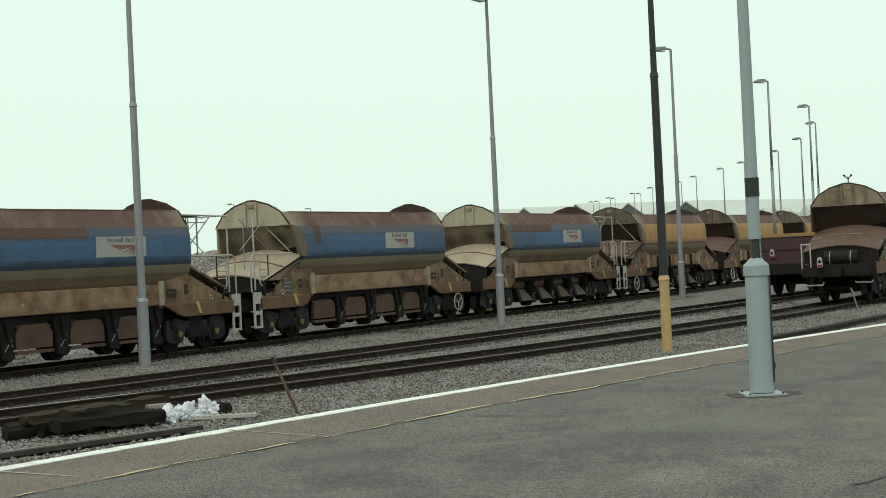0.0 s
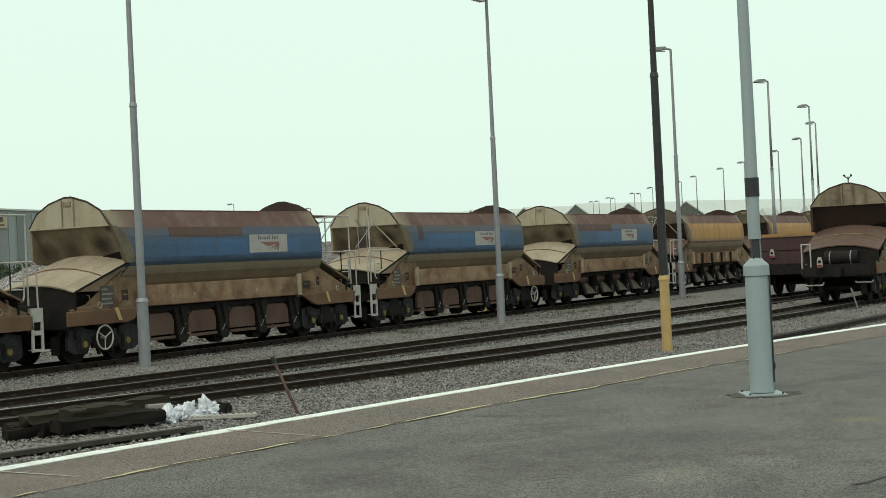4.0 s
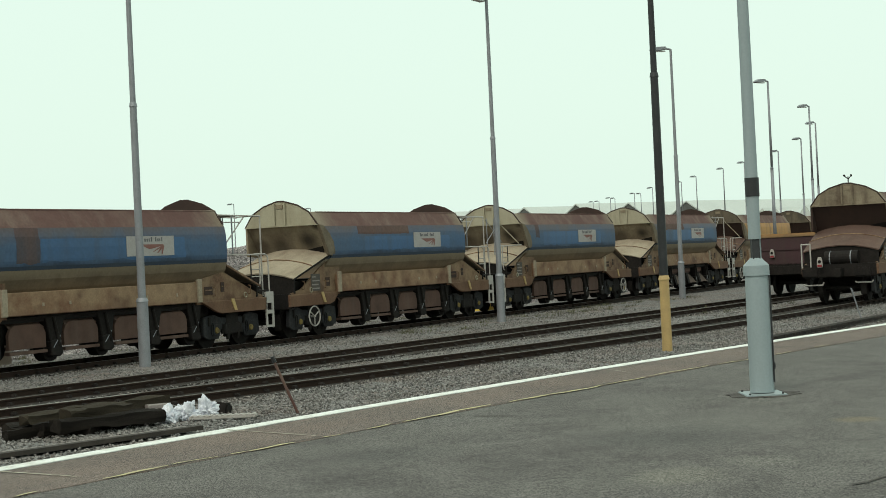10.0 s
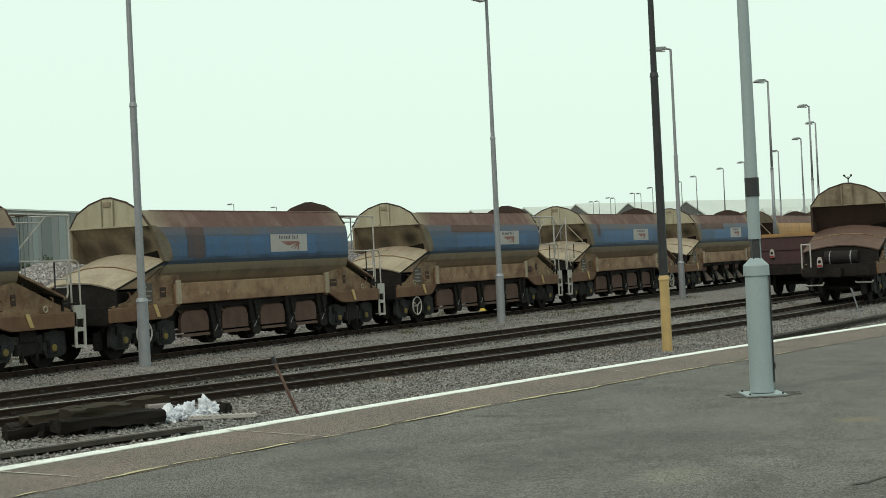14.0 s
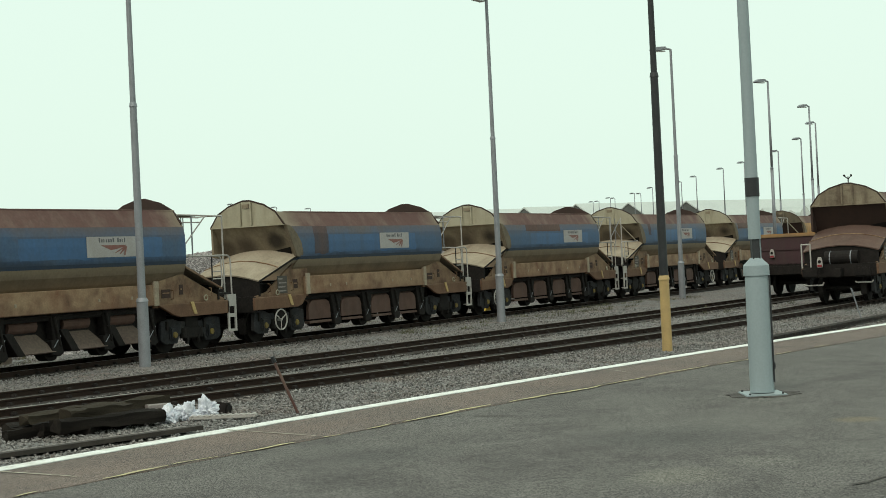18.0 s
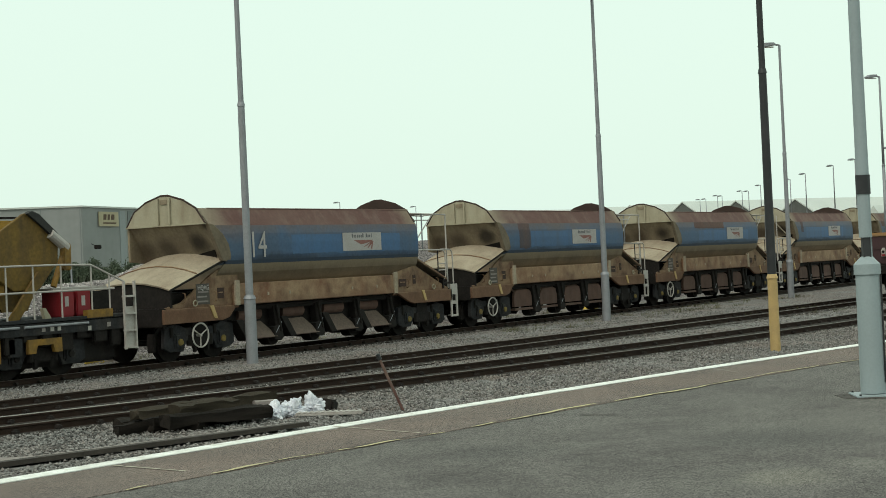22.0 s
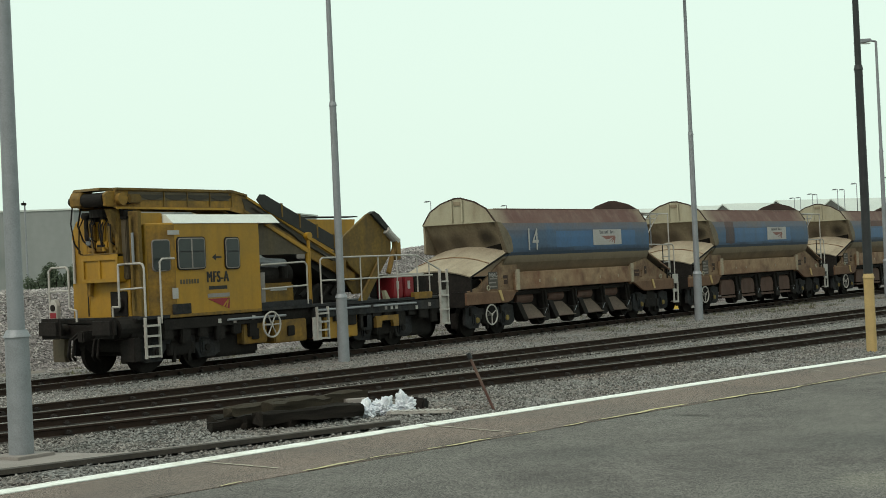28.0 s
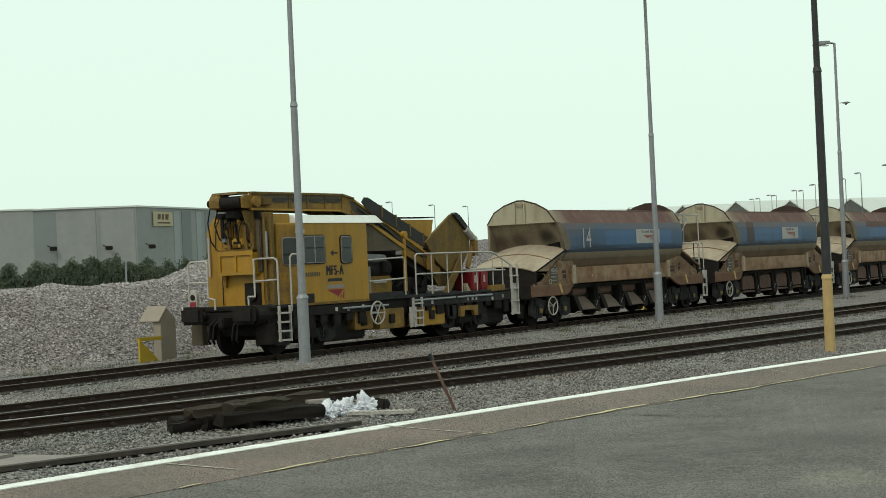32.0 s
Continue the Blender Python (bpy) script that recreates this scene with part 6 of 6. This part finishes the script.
    part("toe_board", box(4.7, 5.5, -1.345, -1.2, 1.22, 1.4, .01), MYELLOW_DIRTY, m, "yellow toe board")
    part("generator", box(5.4, 6.0, -.8, .8, 1.27, 1.8, .03), GRIME, m)
    part("cream_chock", prism([(3.6, 1.27), (3.78, 1.27), (3.62, 1.5), (3.54, 1.5)], -1.2, -1.1, "y"), CREAM, m)
    # handrails
    rails = [[(.85, -1.3, 1.27), (.85, -1.3, 2.36), (.93, -1.3, 2.42), (4.0, -1.3, 2.42)], [(.85, -1.3, 1.85), (5.6, -1.3, 1.85)],
             [(4.0, -1.3, 2.42), (4.9, -1.3, 2.4), (5.9, -1.3, 2.0), (5.9, -1.3, 1.27)]]
    for r in rails:
        part("handrail", tube(r, .022), OFFWHITE, m, "pale tubular handrail")
    for x in (1.65, 2.45, 3.2, 4.0, 4.9, 5.45):
        part("rail_post", rod((x, -1.3, 1.27), (x, -1.3, 2.42 if x < 5 else 2.2), .02, seg=6), OFFWHITE, m)
    part("handrail", tube([(-1.35, -1.3, 2.3), (.25, -1.3, 2.34), (.33, -1.3, 2.26), (.33, -1.3, 1.3)], .022), OFFWHITE, m)
    part("handrail", tube([(-1.35, -1.3, 1.72), (.33, -1.3, 1.76)], .022), OFFWHITE, m)
    part("front_rail", tube([(-5.1, -1.3, 1.25), (-5.1, -1.3, 2.33), (-5.1, -1.26, 2.41), (-5.1, -1.18, 2.44), (-5.12, -.74, 2.44), (-5.32, -.72, 2.42), (-5.32, -.72, 1.5), (-5.32, -.5, 1.5), (-5.32, -.5, 1.26)], .025), OFFWHITE, m)
    part("front_rail", tube([(-5.1, -1.3, 1.9), (-5.3, -.72, 1.88)], .022), OFFWHITE, m)
    part("front_rail", tube([(-5.57, 1.28, 1.25), (-5.57, 1.28, 2.35), (-5.57, 1.18, 2.43), (-5.57, .7, 2.43), (-5.57, .62, 2.36), (-5.57, .62, 1.5), (-5.57, .4, 1.45), (-5.57, .4, 1.2)], .025), OFFWHITE, m)
    part("front_rail", tube([(-5.57, 1.28, 1.9), (-5.57, .62, 1.9)], .022), OFFWHITE, m)
    part("side_rail", tube([(-4.7, -1.38, 1.1), (-4.7, -1.38, 2.45), (-4.62, -1.38, 2.52), (-4.25, -1.38, 2.52)], .022), OFFWHITE, m)

    def ladder(x, z0, z1, width=.42):
        lad = part("ladder", box(x - width / 2 - .02, x - width / 2 + .02, -1.42, -1.36, z0, z1), OFFWHITE, m, "off-white step ladder")
        part("stile", box(x + width / 2 - .02, x + width / 2 + .02, -1.42, -1.36, z0, z1), OFFWHITE, lad)
        for k in range(4):
            z = z0 + .02 + (z1 - z0) * k / 4
            part("rung", box(x - width / 2 + .021, x + width / 2 - .021, -1.46, -1.3, z, z + .04), OFFWHITE, lad)
    ladder(-5.0, .35, 1.25)
    ladder(.75, .38, 1.2)
    ladder(5.98, .45, 2.0, .34)
    part("step_panel", box(5.82, 6.14, -1.36, -1.33, .5, 1.42, .01), OFFWHITE, m)
    part("step_panel", box(.4, .72, -1.38, -1.33, .38, .95, .01), OFFWHITE, m)
    # tail lamp
    lamp = part("tail_lamp", prism([(.92, 1.28), (1.16, 1.28), (1.16, 1.58), (1.1, 1.72), (.98, 1.72), (.92, 1.58)], -5.69, -5.57, "x", bevel=.01), OFFWHITE, m, "white portable tail lamp")
    part("lens", rod((-5.71, 1.04, 1.53), (-5.685, 1.04, 1.53), .075, seg=14), GRIME, lamp)
    part("red_stripe", box(-5.70, -5.69, .94, 1.14, 1.3, 1.42), RED, lamp)
    # boxes under the frame
    for x0, x1, z0, mm in ((-2.0, -1.15, .45, MYELLOW_DIRTY), (-.9, .3, .4, MYELLOW_DIRTY), (.95, 2.3, .38, MYELLOW)):
        b = part("locker", box(x0, x1, -1.25, -.6, z0, .95, .025), mm, m, "yellow underframe locker")
        part("locker_latch", box((x0 + x1) / 2 - .15, (x0 + x1) / 2 + .1, -1.3, -1.25, .55, .8, .015), GRIME, b)
    part("control_box", box(2.45, 2.85, -1.3, -.9, .5, .9, .02), BOGIE, m)
    part("jack_frame", prism([(2.95, .85), (3.9, .85), (3.9, .55), (3.7, .55), (3.65, .72), (3.2, .72), (3.15, .55), (2.95, .55)], -1.36, -1.26, "y"), MYELLOW_DIRTY, m)
    hw = part("handwheel", ring((-1.14, -1.4, .87), .3, .024), OFFWHITE, m, "white spoked handwheel")
    for k in range(6):
        a = k * math.tau / 6
        part("spoke", rod((-1.14, -1.4, .87), (-1.14 + .29 * math.cos(a), -1.4, .87 + .29 * math.sin(a)), .017, seg=6), OFFWHITE, hw)
    part("spindle", rod((-1.14, -1.42, .87), (-1.14, -1.2, .87), .03, seg=8), OFFWHITE, hw)
    bogie(m, -3.9, 0, "plain")
    bogie(m, 3.55, 0, "plain")
    return m


copies["m"] = conveyor_wagon()

# ---- parked wagons on the other sidings ----
parked = hopper_wagon("parked hopper wagon with a rusty cream end and black buffers", ORANGE, "flat", left_plate=STAINED, slope=RUST_DARK, wheel=0)
parked["group"] = "parked wagons"
PX = 58.25
parked.matrix_basis = pose(PX, c_y(PX), 0, 0, 0, 0)
for y in (-.87, .87):
    part("buffer", rod((-6.4, y, 1.03), (-6.75, y, 1.03), .12, seg=14), GRIME, parked)
    part("buffer_head", box(-6.9, -6.75, y - .3, y + .3, .85, 1.22, .06), GRIME, parked, "oblong black buffer head")
part("air_tank", rod((-6.25, -.62, 1.5), (-6.25, .5, 1.5), .24, seg=18), GRIME, parked, "black air tank with pale straps")
for y in (-.4, .3):
    part("tank_strap", rod((-6.25, y, 1.5), (-6.25, y + .03, 1.5), .246, seg=18), GALV, parked)
part("corner_rail", tube([(-6.5, 1.25, 1.2), (-6.5, 1.25, 2.0), (-6.5, .95, 2.0), (-6.5, .95, 1.1)], .025), OFFWHITE, parked, "white corner handrail")
part("shunter_rail", tube([(-6.6, 1.2, .65), (-6.6, 1.15, .6), (-6.6, .55, .6), (-6.6, .5, .7)], .025), OFFWHITE, parked)
part("shunter_rail", tube([(-6.6, -.55, .7), (-6.6, -.6, .66), (-6.6, -1.1, .66), (-6.6, -1.15, .72)], .025), OFFWHITE, parked)


def tail_lamp(parent, x, y, z):
    lamp = part("tail_lamp", prism([(y - .09, z), (y + .09, z), (y + .09, z + .24), (y + .04, z + .36), (y - .04, z + .36), (y - .09, z + .24)], x - .08, x, "x", bevel=.01), OFFWHITE, parent, "white portable tail lamp")
    part("lens", rod((x - .1, y, z + .2), (x - .08, y, z + .2), .055, seg=14), GRIME, lamp)
    part("red_stripe", box(x - .09, x - .08, y - .075, y + .075, z + .02, z + .1), RED, lamp)


tail_lamp(parked, -6.55, .62, 1.2)
mast = part("twin_horn", tube([(-4.6, 0, 4.05), (-4.6, 0, 4.3)], .02), GRIME, parked)
for y in (-.12, .12):
    part("horn_arm", rod((-4.6, 0, 4.22), (-4.6, y, 4.32), .018, seg=6), GRIME, mast)
    part("horn_bell", rod((-4.66, y, 4.34), (-4.54, y, 4.34), .038, .02, seg=10), GRIME, mast)

open_wagon = thing("open_wagon", 66.5, b_y(66.5), 0, "parked maroon open wagon with a yellow top rail", "open wagon", "parked wagons", rz=-3)
part("end_panel", box(-5.2, -5.1, -1.3, 1.3, 1.2, 2.32, .015), MAROON, open_wagon)
part("end_rib", box(-5.24, -5.2, -1.3, 1.3, 1.8, 1.85), MAROON, open_wagon)
part("side_panel", box(-5.1, 5.2, -1.3, -1.22, 1.2, 2.32, .015), MAROON, open_wagon)
part("side_panel", box(-5.1, 5.2, 1.22, 1.3, 1.2, 2.32, .015), MAROON, open_wagon)
part("end_panel", box(5.1, 5.2, -1.22, 1.22, 1.2, 2.32, .015), MAROON, open_wagon)
part("top_rail", box(-5.25, 5.25, -1.35, 1.35, 2.32, 2.47, .02), ORANGE, open_wagon, "ochre yellow top rail")
part("floor_pan", box(-5.2, 5.2, -1.25, 1.25, 1.1, 1.25), GRIME, open_wagon)
part("headstock", box(-5.5, -5.2, -1.25, 1.25, .8, 1.15, .02), GRIME, open_wagon)
for y in (-.87, .87):
    part("buffer", rod((-5.5, y, 1.0), (-5.8, y, 1.0), .2, .24, seg=14), GRIME, open_wagon)
tail_lamp(open_wagon, -5.25, .62, 1.5)
bogie(open_wagon, -3.6, 0, None)
bogie(open_wagon, 3.6, 0, None)

# ---- tracks ----
railway("rusty siding carrying the ballast train, dark bed", a_y, 20, 62, [0 + i * 5 for i in range(13)] + [80, 120, 200, 320], "sidings")
railway("rusty middle siding with chaired rails on a dark bed", b_y, 14, 66, [0 + i * 1.5 for i in range(50)] + [90, 130, 200], "sidings")
railway("rusty near siding with chaired rails on a dark bed", c_y, 11, 60, [0 + i * 1.5 for i in range(40)] + [80, 130, 200], "sidings")

# ---- gulls ----


def gull(label):
    g = thing("gull", 0, 0, 0, label, "bird", "gulls")
    b = bmesh.new()
    bmesh.ops.create_uvsphere(b, u_segments=12, v_segments=8, radius=1)
    for v in b.verts:
        v.co = Vector((v.co.x * .15 * (1 if v.co.x > 0 else 1.3), v.co.y * .04, v.co.z * .04))
    part("body", b, GULL_GREY, g)
    part("tail", prism([(-.15, -.03), (-.27, -.06), (-.27, .06), (-.15, .03)], -.01, .01, "z"), GULL_GREY, g)
    part("beak", rod((.14, 0, 0), (.19, 0, -.01), .012, .003, 6), OCHRE, g)
    for s in (-1, 1):
        w = part("wing", prism([(.06, 0), (.07, s * .15), (.02, s * .36), (-.02, s * .34), (-.045, s * .15), (-.05, 0)], -.008, .008, "z"), GULL_GREY, g)
        w.matrix_basis = pose(0, s * .05, .03)
        w["side"] = s
    return g


# ---- movement ----
TRAVEL = [(0, .07), (1.5, 2.47), (3, 4.82), (6, 9.43), (9, 14.07), (12, 18.75), (14.5, 22.59), (17, 26.36), (19, 29.39), (21, 32.40), (23, 35.42), (25, 38.38), (28, 42.66), (30, 45.57), (32, 48.46)]


def travelled(t):
    return float(np.interp(t, [r[0] for r in TRAVEL], [r[1] for r in TRAVEL]))


FLIGHTS = (
    ("dark gull flying up over the wagons", [(0, 51.44, 39.74, -0.1), (22.4, 51.44, 39.74, -0.1), (23, 52.16, 38.78, 5.08), (23.5, 53.56, 36.82, 8.03), (24, 55.43, 33.98, 10.1), (24.5, 56.82, 31.56, 12.38), (32.0, 80.67, -9.24, 43.58)]),
    ("dark gull gliding over the yard", [(0, 58.29, 29.4, -0.1), (30.0, 58.29, 29.4, -0.1), (30.5, 58.69, 27.93, 4.92), (31, 59.93, 25.17, 6.1), (31.5, 60.39, 24.05, 7.34), (32, 61.41, 21.3, 7.99)]),
)
gulls = [(gull(label), rows) for label, rows in FLIGHTS]


def motions():
    for g, rows in gulls:
        h = math.degrees(math.atan2(rows[-1][2] - rows[1][2], rows[-1][1] - rows[1][1]))
        walk(g, [(t, pose(x, y, z, 0, -12 if 0 < t < 32 else 0, h)) for t, x, y, z in rows])
        for w in g.children:
            if w.name.startswith("wing"):
                beat = [(0, -8.0)] + [(round(rows[1][0] + k * .2, 2), (-14.0, 30.0)[k % 2]) for k in range(int((32 - rows[1][0]) / .2) + 1)]
                walk(w, [(t, pose(0, w["side"] * .05, .03, w["side"] * a, 0, 0)) for t, a in beat])
    turns = [i * .4 for i in range(81)]
    for w in copies.values():
        walk(w, [(t, pose(w["start"] + s, TRAIN_Y, 0)) for t, s in TRAVEL])
        for bg in w.children:
            for ws in bg.children:
                if ws.name.startswith("wheelset"):
                    x, z = ws.matrix_basis.translation.x, ws.matrix_basis.translation.z
                    walk(ws, [(t, pose(x, 0, z, 0, math.degrees(travelled(t) / .457), 0)) for t in turns])


motions()
